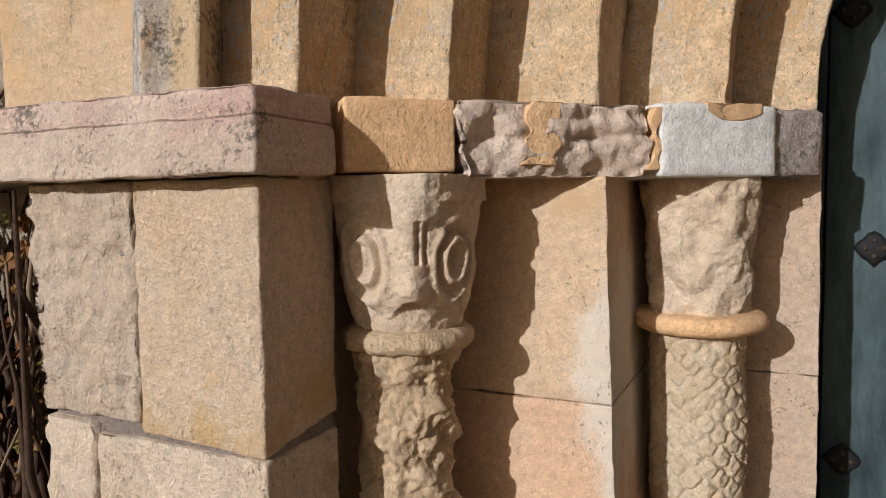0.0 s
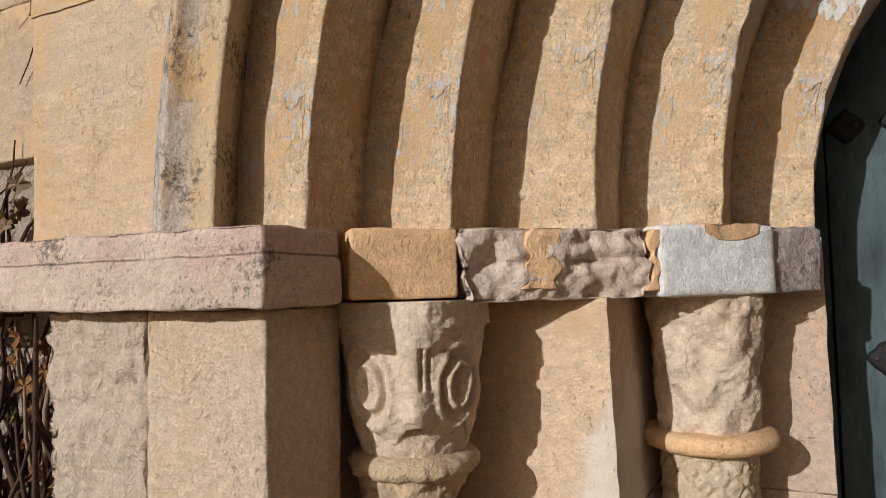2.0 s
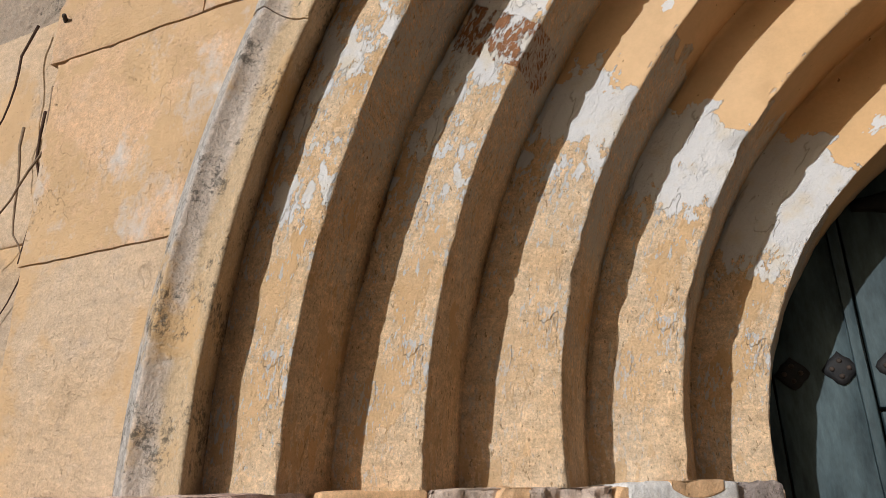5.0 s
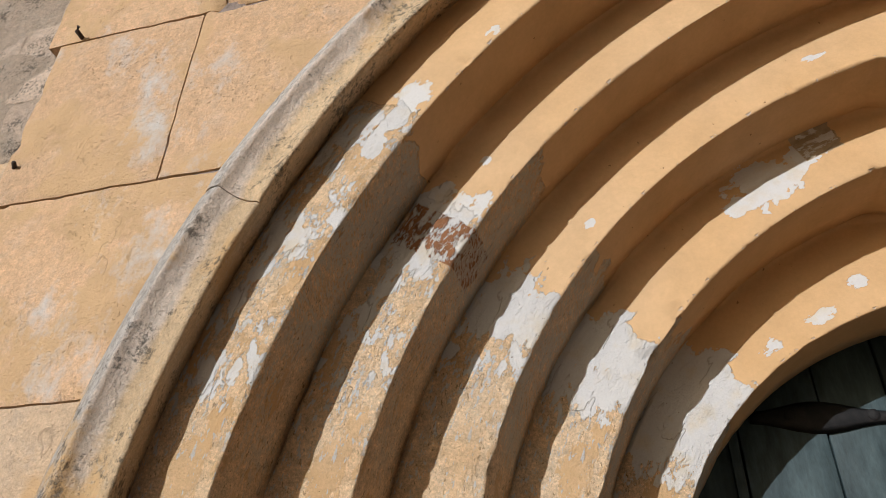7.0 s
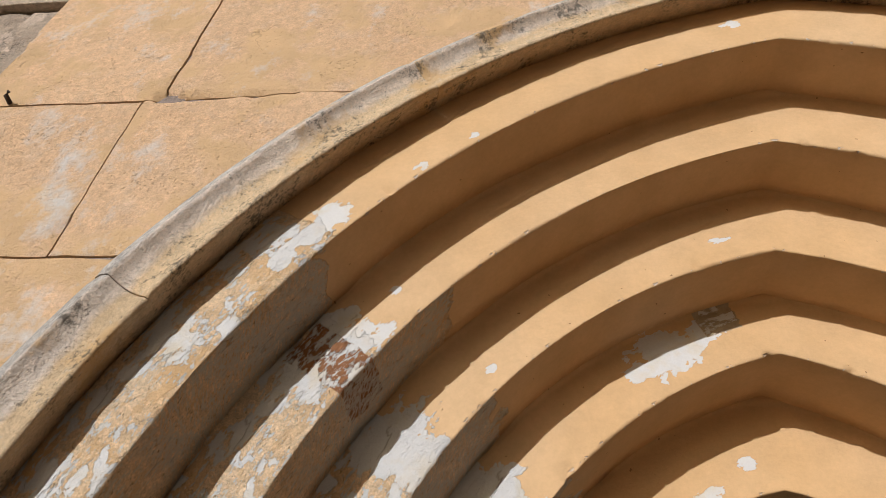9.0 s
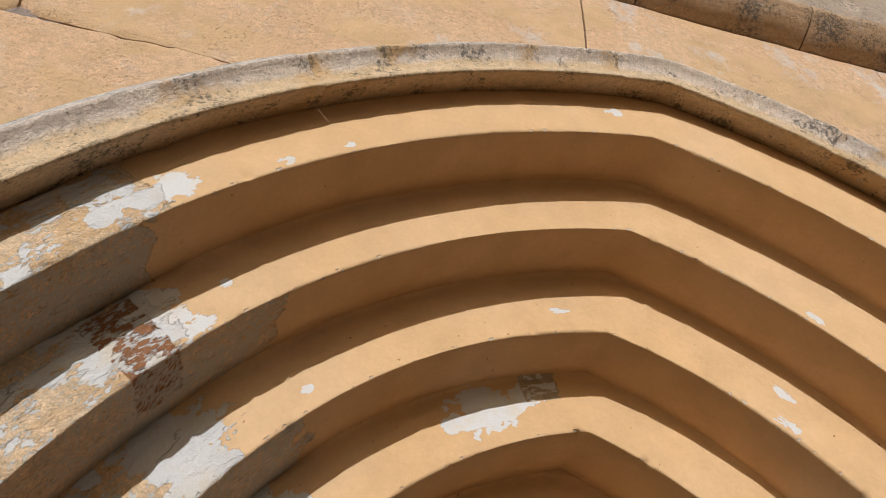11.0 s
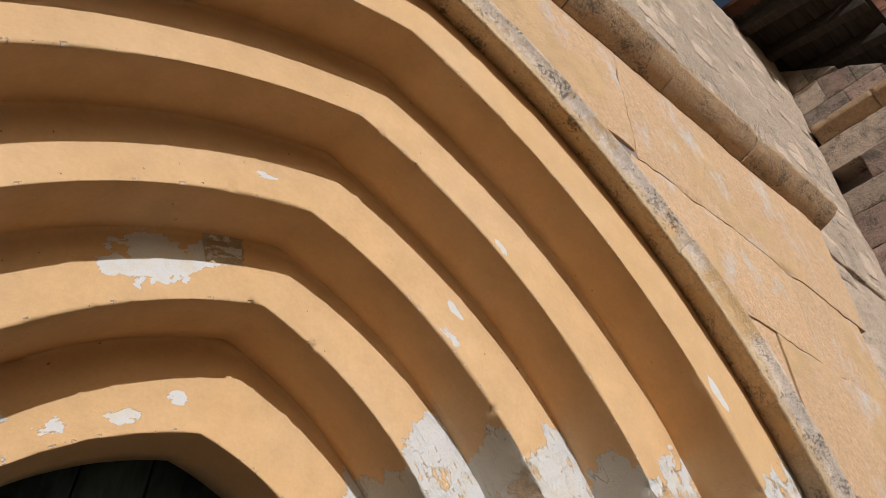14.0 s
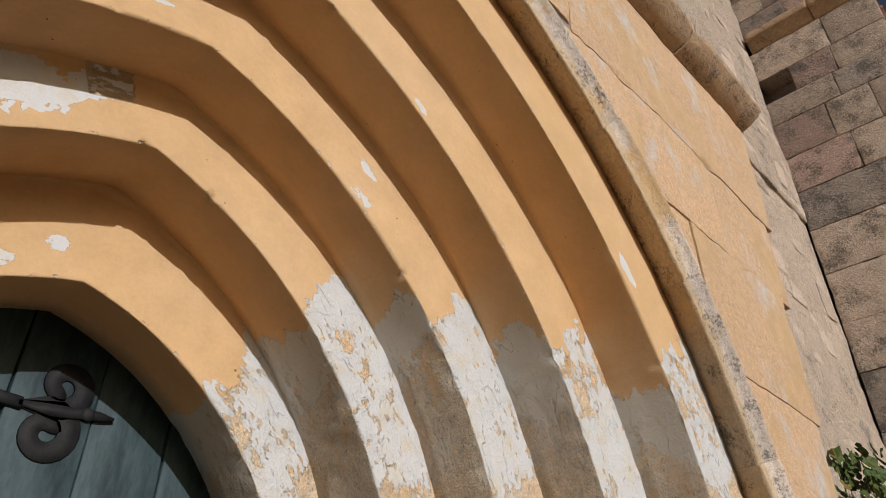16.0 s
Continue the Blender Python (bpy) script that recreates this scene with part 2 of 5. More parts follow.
def stone_material(name, c1, c2, c3, grain=1.0, pits=0.5, lichen=0.0, streak=(1, 1, 1), paint=None, paint_amount=0.0, white=0.0, relief=1.0, tint=0.10, bed=None, inner=None, by_piece=False, spread=4.5, edge=None, outer=None):
    """Weathered stone: two tones and a stain, pits, lichen, tooled streaks, rests of ochre paint and limewash."""
    c1, c2, c3 = [(min(c[0] * 1.06, 0.80), min(c[1] * 1.04, 0.79), min(c[2] * 1.17, 0.80)) for c in (c1, c2, c3)]
    s = Shade(name, 0.92)
    v = s.t.nodes.new("ShaderNodeVectorMath")
    v.operation = "ADD"
    s.put(v.inputs[0], s.obj)
    s.put(v.inputs[1], s.rand)
    p = v.outputs[0]
    big, mid = s.noise(p, 2.6 * grain, 6, 0.6), s.noise(p, 11 * grain, 7, 0.62)
    fine, tool = s.noise(p, 170, 4, 0.7), s.noise(s.scaled(p, streak), 46, 5, 0.62)
    grit, crumb = s.noise(p, 52, 6, 0.72), s.noise(p, 26, 5, 0.6)
    if by_piece:
        turn = s.m("FRACT", s.m("MULTIPLY", s.rand, 7.31))
        col = s.mix(s.step(turn, 0.62, 0.72), s.mix(s.step(turn, 0.28, 0.38), c1, c2), c3)
        col = s.vary(col, mid, 0.82, 1.14)
    else:
        col = s.mix(s.step(big, 0.36, 0.64), c1, c2)
        col = s.mix(s.step(mid, 0.52, 0.72, 0.0, 0.8), col, c3)
    if bed or inner:
        sep = s.t.nodes.new("ShaderNodeSeparateXYZ")
        s.put(sep.inputs[0], s.obj if bed else s.uv)
        wob = s.m("MULTIPLY", s.m("SUBTRACT", s.noise(p, 5, 6, 0.62), 0.5), 0.30 if bed else 0.07)
        if bed:
            col = s.mix(s.step(s.m("ADD", sep.outputs[2], wob), bed[0] - 0.012, bed[0] + 0.012, 0.45, 0.0), col, bed[1])
            # the incised groove's shade is put into the colour as a thin dark line
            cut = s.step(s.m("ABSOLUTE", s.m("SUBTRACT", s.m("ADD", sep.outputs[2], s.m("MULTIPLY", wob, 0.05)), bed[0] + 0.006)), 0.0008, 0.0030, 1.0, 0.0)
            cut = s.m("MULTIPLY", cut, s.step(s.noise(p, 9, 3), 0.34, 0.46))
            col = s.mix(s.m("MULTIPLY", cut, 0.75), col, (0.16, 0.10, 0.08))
        else:
            col = s.mix(s.step(s.m("ADD", sep.outputs[1], wob), inner[0] - 0.01, inner[0] + 0.01, 0.85, 0.0), col, inner[1])
            if outer:
                col = s.mix(s.step(s.m("ADD", sep.outputs[1], s.m("MULTIPLY", wob, 0.5)), outer[0] - 0.004, outer[0] + 0.006, 0.0, 0.75), col, s.vary(outer[1], grit, 0.6, 1.5))
    col = s.vary(s.vary(s.vary(s.vary(s.vary(col, s.noise(p, 420, 2, 0.6), 0.92, 1.08), fine, 0.84, 1.14), tool, 0.90, 1.10), grit, 0.84, 1.13), s.rand, 1 - tint, 1 + tint)
    h = s.m("ADD", s.m("MULTIPLY", mid, 0.010 * relief), s.m("ADD", s.m("MULTIPLY", fine, 0.0044 * relief + 0.0008), s.m("MULTIPLY", tool, 0.004 * relief)))
    h = s.m("ADD", h, s.m("ADD", s.m("MULTIPLY", grit, 0.0075 * relief + 0.001), s.m("MULTIPLY", crumb, 0.010 * max(relief - 0.5, 0.0))))
    if paint:
        f = s.step(s.m("ADD", s.noise(p, 3.2, 7, 0.62), s.m("MULTIPLY", s.noise(p, 25, 5), 0.12)), 0.68 - 0.25 * paint_amount, 0.70 - 0.25 * paint_amount + 0.06)
        col = s.mix(f, col, s.vary(paint, s.noise(p, 8, 5), 0.88, 1.08))
        h = s.m("ADD", h, s.m("MULTIPLY", f, 0.002))
    if white:
        f = s.step(s.m("ADD", s.noise(s.scaled(p, (1, 1, 0.6)), 4.4, 8, 0.66), s.m("MULTIPLY", s.noise(p, 40, 4), 0.18)), 0.76 - 0.25 * white, 0.90 - 0.25 * white)
        col = s.mix(s.m("MULTIPLY", f, 0.8), col, WHITE)
        h = s.m("ADD", h, s.m("MULTIPLY", f, 0.0012))
    if edge:
        x = s.t.nodes.new("ShaderNodeSeparateXYZ")
        s.put(x.inputs[0], s.obj)
        near = s.m("SUBTRACT", 1.0, s.m("ABSOLUTE", s.m("DIVIDE", s.m("SUBTRACT", x.outputs[0], edge[0]), edge[1])))
        low = s.m("ABSOLUTE", s.m("DIVIDE", s.m("SUBTRACT", x.outputs[2], edge[2]), edge[3]))
        k = s.m("ADD", s.m("SUBTRACT", near, low), s.m("MULTIPLY", s.m("SUBTRACT", s.noise(s.scaled(p, (1, 1, 0.6)), 7, 8, 0.70), 0.5), 2.6))
        f = s.m("MULTIPLY", s.step(k, 0.15, 0.55), s.step(near, -0.9, -0.2))
        col = s.mix(s.m("MULTIPLY", f, 0.75), col, s.vary((0.68, 0.635, 0.57), mid, 0.9, 1.06))
        h = s.m("ADD", h, s.m("MULTIPLY", f, 0.002))
    if pits:
        q = s.m("MAXIMUM", s.step(s.noise(s.scaled(p, (1, 1, 0.8)), 120, 3, 0.55), 0.66 - 0.03 * pits, 0.71 - 0.03 * pits), s.step(s.noise(s.scaled(p, (1, 1, 0.7), (4, 2, 8)), 48, 4, 0.6), 0.70 - 0.03 * pits, 0.735 - 0.03 * pits))
        f = s.m("MULTIPLY", q, s.step(s.noise(p, 5, 4), 0.44, 0.66))
        col = s.mix(s.m("MULTIPLY", f, 0.38), col, (0.24, 0.16, 0.09))
        h = s.m("SUBTRACT", h, s.m("MULTIPLY", f, 0.006))
    if lichen:
        f = s.step(s.m("ADD", s.noise(p, spread, 7, 0.68), s.m("MULTIPLY", s.noise(p, 90, 4, 0.75), 0.75)), 0.98 - 0.2 * lichen, 1.10 - 0.2 * lichen)
        col = s.mix(s.m("MULTIPLY", f, 0.78), col, (0.085, 0.08, 0.07))
        g = s.step(s.noise(s.scaled(p, (1, 1, 1), (5, 3, 1)), 60, 6, 0.75), 0.56, 0.64)
        col = s.mix(s.m("MULTIPLY", g, min(1.3 * lichen, 0.6)), col, (0.56, 0.54, 0.49))
    vein = s.m("ABSOLUTE", s.m("SUBTRACT", s.noise(s.scaled(p, (1, 1, 0.8), (7, 1, 3)), 3.2, 4, 0.55), 0.5))
    crack = s.m("MULTIPLY", s.step(vein, 0.002, 0.005, 1.0, 0.0), s.step(s.noise(p, 3.1, 2), 0.60, 0.66))
    col = s.mix(s.m("MULTIPLY", crack, 0.22), col, (0.16, 0.10, 0.055))
    h = s.m("SUBTRACT", h, s.m("MULTIPLY", crack, 0.0012))
    return s.done(col, h)


M_HOOD = stone_material("hood_limestone", (0.63, 0.56, 0.445), (0.65, 0.565, 0.43), (0.58, 0.50, 0.385), pits=0.6, lichen=0.27, spread=9, streak=(1, 1, 0.12), relief=0.9, paint=(0.64, 0.44, 0.245), paint_amount=0.30, inner=(0.072, (0.60, 0.44, 0.265)), outer=(0.112, (0.39, 0.385, 0.38)))
M_WALL = stone_material("ochre_rendered_ashlar", (0.64, 0.45, 0.26), (0.635, 0.432, 0.24), (0.615, 0.47, 0.31), pits=1.1, paint=OCHRE, paint_amount=0.5, white=0.46, relief=0.75, tint=0.04)
M_ASHLAR = stone_material("bare_tan_ashlar", (0.53, 0.42, 0.275), (0.54, 0.40, 0.235), (0.50, 0.41, 0.29), pits=0.7, streak=(0.3, 1, 1), paint=OCHRE, paint_amount=0.25, relief=0.7)
M_PIER_ROUGH = stone_material("rough_pale_limestone", (0.69, 0.58, 0.425), (0.66, 0.535, 0.365), (0.70, 0.61, 0.46), pits=1.3, relief=1.25, paint=(0.60, 0.44, 0.25), paint_amount=0.1)
M_PIER = stone_material("dressed_tan_limestone", (0.565, 0.465, 0.325), (0.57, 0.43, 0.27), (0.545, 0.46, 0.335), pits=1.2, relief=0.9, paint=(0.62, 0.43, 0.235), paint_amount=0.36)
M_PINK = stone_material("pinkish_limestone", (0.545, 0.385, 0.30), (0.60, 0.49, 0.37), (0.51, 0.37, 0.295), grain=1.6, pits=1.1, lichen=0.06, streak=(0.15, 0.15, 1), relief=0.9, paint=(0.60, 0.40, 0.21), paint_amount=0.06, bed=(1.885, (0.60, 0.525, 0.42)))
M_OCHRE = stone_material("ochre_painted_stone", (0.67, 0.45, 0.235), (0.65, 0.42, 0.205), (0.66, 0.465, 0.26), pits=0.7, relief=0.4)
M_ERODED = stone_material("eroded_limestone", (0.72, 0.60, 0.455), (0.68, 0.55, 0.41), (0.73, 0.625, 0.48), grain=1.5, pits=0.5, relief=0.6)
M_WHITE = stone_material("limewashed_stone", (0.72, 0.735, 0.66), (0.69, 0.70, 0.62), (0.73, 0.745, 0.67), pits=0.35, relief=0.4, tint=0.03)
M_GREYST = stone_material("grey_stone", (0.44, 0.39, 0.33), (0.40, 0.34, 0.28), (0.47, 0.43, 0.37), pits=0.6, relief=0.8, lichen=0.15)
M_CARVED = stone_material("carved_limestone", (0.60, 0.505, 0.355), (0.58, 0.455, 0.30), (0.63, 0.55, 0.405), grain=1.5, pits=0.35, relief=0.5, white=0.12)
M_SHAFT = stone_material("carved_warm_limestone", (0.56, 0.44, 0.275), (0.53, 0.40, 0.235), (0.58, 0.48, 0.32), grain=1.6, pits=0.6, relief=0.8)
M_SHAFT2 = stone_material("carved_pale_limestone", (0.61, 0.51, 0.334), (0.59, 0.455, 0.268), (0.65, 0.585, 0.414), grain=1.4, pits=0.3, relief=0.6, white=0.2)
M_PILLAR = stone_material("worn_plastered_pillar", (0.615, 0.465, 0.295), (0.60, 0.445, 0.27), (0.57, 0.455, 0.31), pits=0.35, relief=0.45, paint=(0.63, 0.44, 0.27), paint_amount=0.30, white=0.15, edge=(-1.149, 0.10, 1.40, 0.34))
M_PILLAR_LOW = stone_material("peach_plastered_pillar", (0.68, 0.475, 0.295), (0.66, 0.46, 0.285), (0.65, 0.485, 0.32), pits=0.3, relief=0.3, edge=(-1.135, 0.085, 1.36, 0.55))
M_JAMB = stone_material("smooth_jamb_stone", (0.53, 0.43, 0.315), (0.55, 0.415, 0.275), (0.50, 0.41, 0.31), pits=0.3, relief=0.3, paint=OCHRE, paint_amount=0.06)
M_MORTAR = stone_material("mortar", (0.33, 0.28, 0.23), (0.30, 0.25, 0.20), (0.38, 0.33, 0.27), grain=2, pits=0.8, relief=1.4)
M_RUBBLE = stone_material("rubble_limestone", (0.63, 0.52, 0.38), (0.57, 0.46, 0.33), (0.65, 0.555, 0.42), grain=1.3, pits=0.9, relief=1.3, lichen=0.16, tint=0.12)
M_POINTING = stone_material("rubble_pointing", (0.64, 0.535, 0.385), (0.59, 0.475, 0.335), (0.66, 0.575, 0.43), grain=2.2, pits=1.2, relief=2.2, lichen=0.14)
M_BUTT = stone_material("dark_buttress_stone", (0.41, 0.295, 0.22), (0.34, 0.29, 0.22), (0.47, 0.38, 0.27), grain=1.2, pits=0.6, relief=1.2, lichen=0.50, spread=5, tint=0.16, by_piece=True)
M_CORNICE = stone_material("cornice_stone", (0.52, 0.365, 0.205), (0.49, 0.335, 0.18), (0.46, 0.365, 0.25), pits=0.6, lichen=0.32, spread=5, streak=(0.2, 1, 1), relief=0.8)


def simple(name, c1, c2, scale=8, rough=0.7, bump=0.002, stretch=(1, 1, 1), metal=0.0):
    s = Shade(name, rough)
    s.bsdf.inputs["Metallic"].default_value = metal
    n = s.noise(s.scaled(s.obj, stretch), scale, 7, 0.62)
    f = s.noise(s.scaled(s.obj, stretch), scale * 9, 4, 0.65)
    col = s.vary(s.mix(s.step(n, 0.36, 0.64), c1, c2), f, 0.8, 1.15)
    return s.done(col, s.m("ADD", s.m("MULTIPLY", n, bump), s.m("MULTIPLY", f, bump * 0.4)))


M_DOOR = simple("weathered_teal_paint", (0.017, 0.031, 0.038), (0.066, 0.100, 0.112), 6, 0.62, 0.003, (1.6, 1.6, 0.45))
M_IRON = simple("wrought_iron", (0.009, 0.010, 0.012), (0.020, 0.019, 0.020), 30, 0.65, 0.002)
M_RUST = simple("rusty_nail_iron", (0.07, 0.05, 0.04), (0.045, 0.035, 0.03), 40, 0.8)
M_DARKWOOD = simple("dark_eave_wood", (0.055, 0.042, 0.034), (0.03, 0.024, 0.02), 9, 0.85, 0.003, (0.3, 3, 3))
M_TILE = simple("red_clay_tile", (0.30, 0.12, 0.07), (0.20, 0.10, 0.07), 14, 0.85)
M_GROUND = simple("sandy_paving", (0.30, 0.208, 0.105), (0.26, 0.178, 0.09), 1.4, 0.9, 0.004)
M_TWIG = simple("dry_vine_bark", (0.05, 0.028, 0.02), (0.095, 0.055, 0.038), 60, 0.9)
M_TWIG2 = simple("pale_dry_twig", (0.22, 0.15, 0.10), (0.30, 0.22, 0.15), 60, 0.9)
M_LEAFDRY = simple("withered_leaf", (0.17, 0.055, 0.022), (0.24, 0.14, 0.045), 22, 0.7)
M_LEAFYEL = simple("yellowing_leaf", (0.20, 0.15, 0.035), (0.12, 0.10, 0.03), 22, 0.7)
M_LEAF = simple("green_leaf", (0.05, 0.085, 0.022), (0.085, 0.11, 0.03), 12, 0.55)


# ---------------------------------------------------------------- mesh helpers
def nz(p, k, off=0.0):
    return noise.noise(Vector((p[0] * k + off, p[1] * k - off * 0.7, p[2] * k + off * 1.3)))


def fbm(p, k, off=0.0, n=3):
    return sum(nz(p, k * 2 ** i, off + i * 7.1) * 0.55 ** i for i in range(n))


def mesh_part(name, verts, faces, mat, parent=None, label="", uvs=None, smooth=True, mats=None):
    me = bpy.data.meshes.new(name)
    me.from_pydata([tuple(v) for v in verts], [], faces)
    me.materials.append(mat)
    for p in me.polygons:
        p.use_smooth = smooth
    if uvs is not None:
        lay = me.uv_layers.new(name="UVMap")
        idx = np.empty(len(me.loops), dtype=np.int32)
        me.loops.foreach_get("vertex_index", idx)
        lay.data.foreach_set("uv", np.asarray(uvs, dtype=np.float32)[idx].ravel())
    ob = new(name, me)
    if parent:
        ob.parent = parent
        ob.matrix_parent_inverse = parent.matrix_basis.inverted()
    if label:
        tagged(ob, label)
    return ob


def part(name, bm, mat, parent=None, label="", smooth=True):
    bmesh.ops.recalc_face_normals(bm, faces=bm.faces)
    me = bpy.data.meshes.new(name)
    bm.to_mesh(me)
    bm.free()
    me.materials.append(mat)
    for p in me.polygons:
        p.use_smooth = smooth
    ob = new(name, me)
    if parent:
        ob.parent = parent
        ob.matrix_parent_inverse = parent.matrix_basis.inverted()
    if label:
        tagged(ob, label)
    return ob


def thing(name, at, label, category, group="", kind=""):
    ob = new(name)
    ob.empty_display_size = 0.1
    ob.matrix_basis = Matrix.Translation(at)
    return tagged(ob, label, category, group, kind)


def rounded_hexa(corners, r=0.008, step=0.04, rough=0.003, rk=12, off=0.0, extra=None):
    """Vertices and faces of a worn block: corners are the 4 of the bottom, then the 4 of the top, in the same turn."""
    c = [Vector(v) for v in corners]
    dims = ((c[1] - c[0]).length, (c[3] - c[0]).length, (c[4] - c[0]).length)
    axes = []
    for d in dims:
        rr = min(r, d * 0.3)
        n = max(1, int(round((d - 2 * rr) / step)))
        axes.append([0, rr * 0.35, rr] + [rr + (d - 2 * rr) * i / n for i in range(1, n)] + [d - rr, d - rr * 0.35, d])
    index, verts, faces = {}, [], []

    def vert(i, j, k):
        key = (i, j, k)
        if key not in index:
            q = Vector((axes[0][i], axes[1][j], axes[2][k]))
            lim = [min(r, d * 0.3) for d in dims]
            core = Vector([min(max(q[a], lim[a]), dims[a] - lim[a]) for a in range(3)])
            away = q - core
            if away.length > 1e-9:
                q = core + away.normalized() * min(lim)
            f = [q[a] / dims[a] for a in range(3)]
            lo = (c[0] * (1 - f[0]) + c[1] * f[0]) * (1 - f[1]) + (c[3] * (1 - f[0]) + c[2] * f[0]) * f[1]
            hi = (c[4] * (1 - f[0]) + c[5] * f[0]) * (1 - f[1]) + (c[7] * (1 - f[0]) + c[6] * f[0]) * f[1]
            p = lo * (1 - f[2]) + hi * f[2]
            g = Vector([f[a] - 0.5 for a in range(3)])
            m = max(range(3), key=lambda a: abs(g[a]))
            ax = ((c[1] - c[0]), (c[3] - c[0]), (c[4] - c[0]))[m].normalized() * (1 if g[m] > 0 else -1)
            p = p + ax * (rough * fbm(p, rk, off))
            if extra:
                p = extra(p, f, ax)
            index[key] = len(verts)
            verts.append(p)
        return index[key]

    n = [len(a) - 1 for a in axes]
    for a, b, w in ((0, 1, 2), (1, 2, 0), (2, 0, 1)):
        for end in (0, n[w]):
            for i in range(n[a]):
                for j in range(n[b]):
                    quad = []
                    for di, dj in ((0, 0), (1, 0), (1, 1), (0, 1)):
                        k = [0, 0, 0]
                        k[a], k[b], k[w] = i + di, j + dj, end
                        quad.append(vert(*k))
                    faces.append(quad if end else quad[::-1])
    return verts, faces


def block(name, x0, x1, y0, y1, z0, z1, mat, parent=None, label="", **kw):
    cs = [(x0, y0, z0), (x1, y0, z0), (x1, y1, z0), (x0, y1, z0), (x0, y0, z1), (x1, y0, z1), (x1, y1, z1), (x0, y1, z1)]
    return mesh_part(name, *rounded_hexa(cs, **kw), mat, parent, label)


def lathe(name, cx, cy, prof, mat, parent, label="", n=96, shape=None):
    """prof: list of (z, radius); shape(angle, z, radius) gives the carved radius."""
    verts, faces = [], []
    for z, r in prof:
        for i in range(n):
            a = 2 * math.pi * i / n
            rr = shape(a, z, r) if shape else r
            verts.append((cx + rr * math.cos(a), cy + rr * math.sin(a), z))
    m = len(prof)
    for j in range(m - 1):
        for i in range(n):
            faces.append((j * n + i, j * n + (i + 1) % n, (j + 1) * n + (i + 1) % n, (j + 1) * n + i))
    faces.append(tuple(range(n))[::-1])
    faces.append(tuple((m - 1) * n + i for i in range(n)))
    return mesh_part(name, verts, faces, mat, parent, label)


def tube(bm, pts, r0, r1, sides=5):
    rings = []
    for i, p in enumerate(pts):
        d = (pts[min(i + 1, len(pts) - 1)] - pts[max(i - 1, 0)]).normalized()
        a = d.orthogonal().normalized()
        b = d.cross(a)
        r = r0 + (r1 - r0) * i / (len(pts) - 1)
        rings.append([bm.verts.new(p + (a * math.cos(2 * math.pi * k / sides) + b * math.sin(2 * math.pi * k / sides)) * r) for k in range(sides)])
    for i in range(len(rings) - 1):
        for k in range(sides):
            bm.faces.new((rings[i][k], rings[i][(k + 1) % sides], rings[i + 1][(k + 1) % sides], rings[i + 1][k]))
    bm.faces.new(rings[0][::-1])
    bm.faces.new(rings[-1])


# ---------------------------------------------------------------- the pointed arch
IMPOST_TOP, IMPOST_BOTTOM = 1.938, 1.800
FRONT = -0.048                       # face of the projecting front
ARCH_C = [0.4833, 0.4383, 0.3342, 0.3634, 0.2249]
ARCH_SPAN = [1.6118, 1.3919, 1.1540, 0.9300, 0.7602]
ARCH_Y = [0.0, 0.200, 0.409, 0.621, 0.885, 1.085]
ARCH_FLARE = [0.0100, 0.0090, -0.0050, 0.0100, 0.0]
ARCH_Z = [1.8759, 1.9126, 2.0011, 1.9970, 1.9861]
ARCH_X = [0.0154, -0.0048, -0.0110, -0.0053, 0.0031]
HOOD = (0.48, 1.78, 1.90, 0.05)      # centre offset, span, spring height, x of the middle


def arch_point(c, span, zs, xo, u, dv=0.0):
    """x, z on a pointed arch at the length u from the left spring, dv outside its line; and the way outwards."""
    R = span + c
    top = math.acos(c / R)
    total = 2 * top * R
    left = u <= total / 2
    q = u if left else total - u
    if q < 0:
        x, z, nx, nzz = span + dv, zs + q, 1.0, 0.0
    else:
        a = q / R
        rr = R + dv
        x, z, nx, nzz = rr * math.cos(a) - c, zs + rr * math.sin(a), math.cos(a), math.sin(a)
        if x < 0:
            x = 0.0
            z = zs + math.sqrt(max(rr * rr - c * c, 0))
    if left:
        x, nx = -x, -nx
    return x + xo, z, nx, nzz


def arch_total(c, span):
    return 2 * math.acos(c / (span + c)) * (span + c)


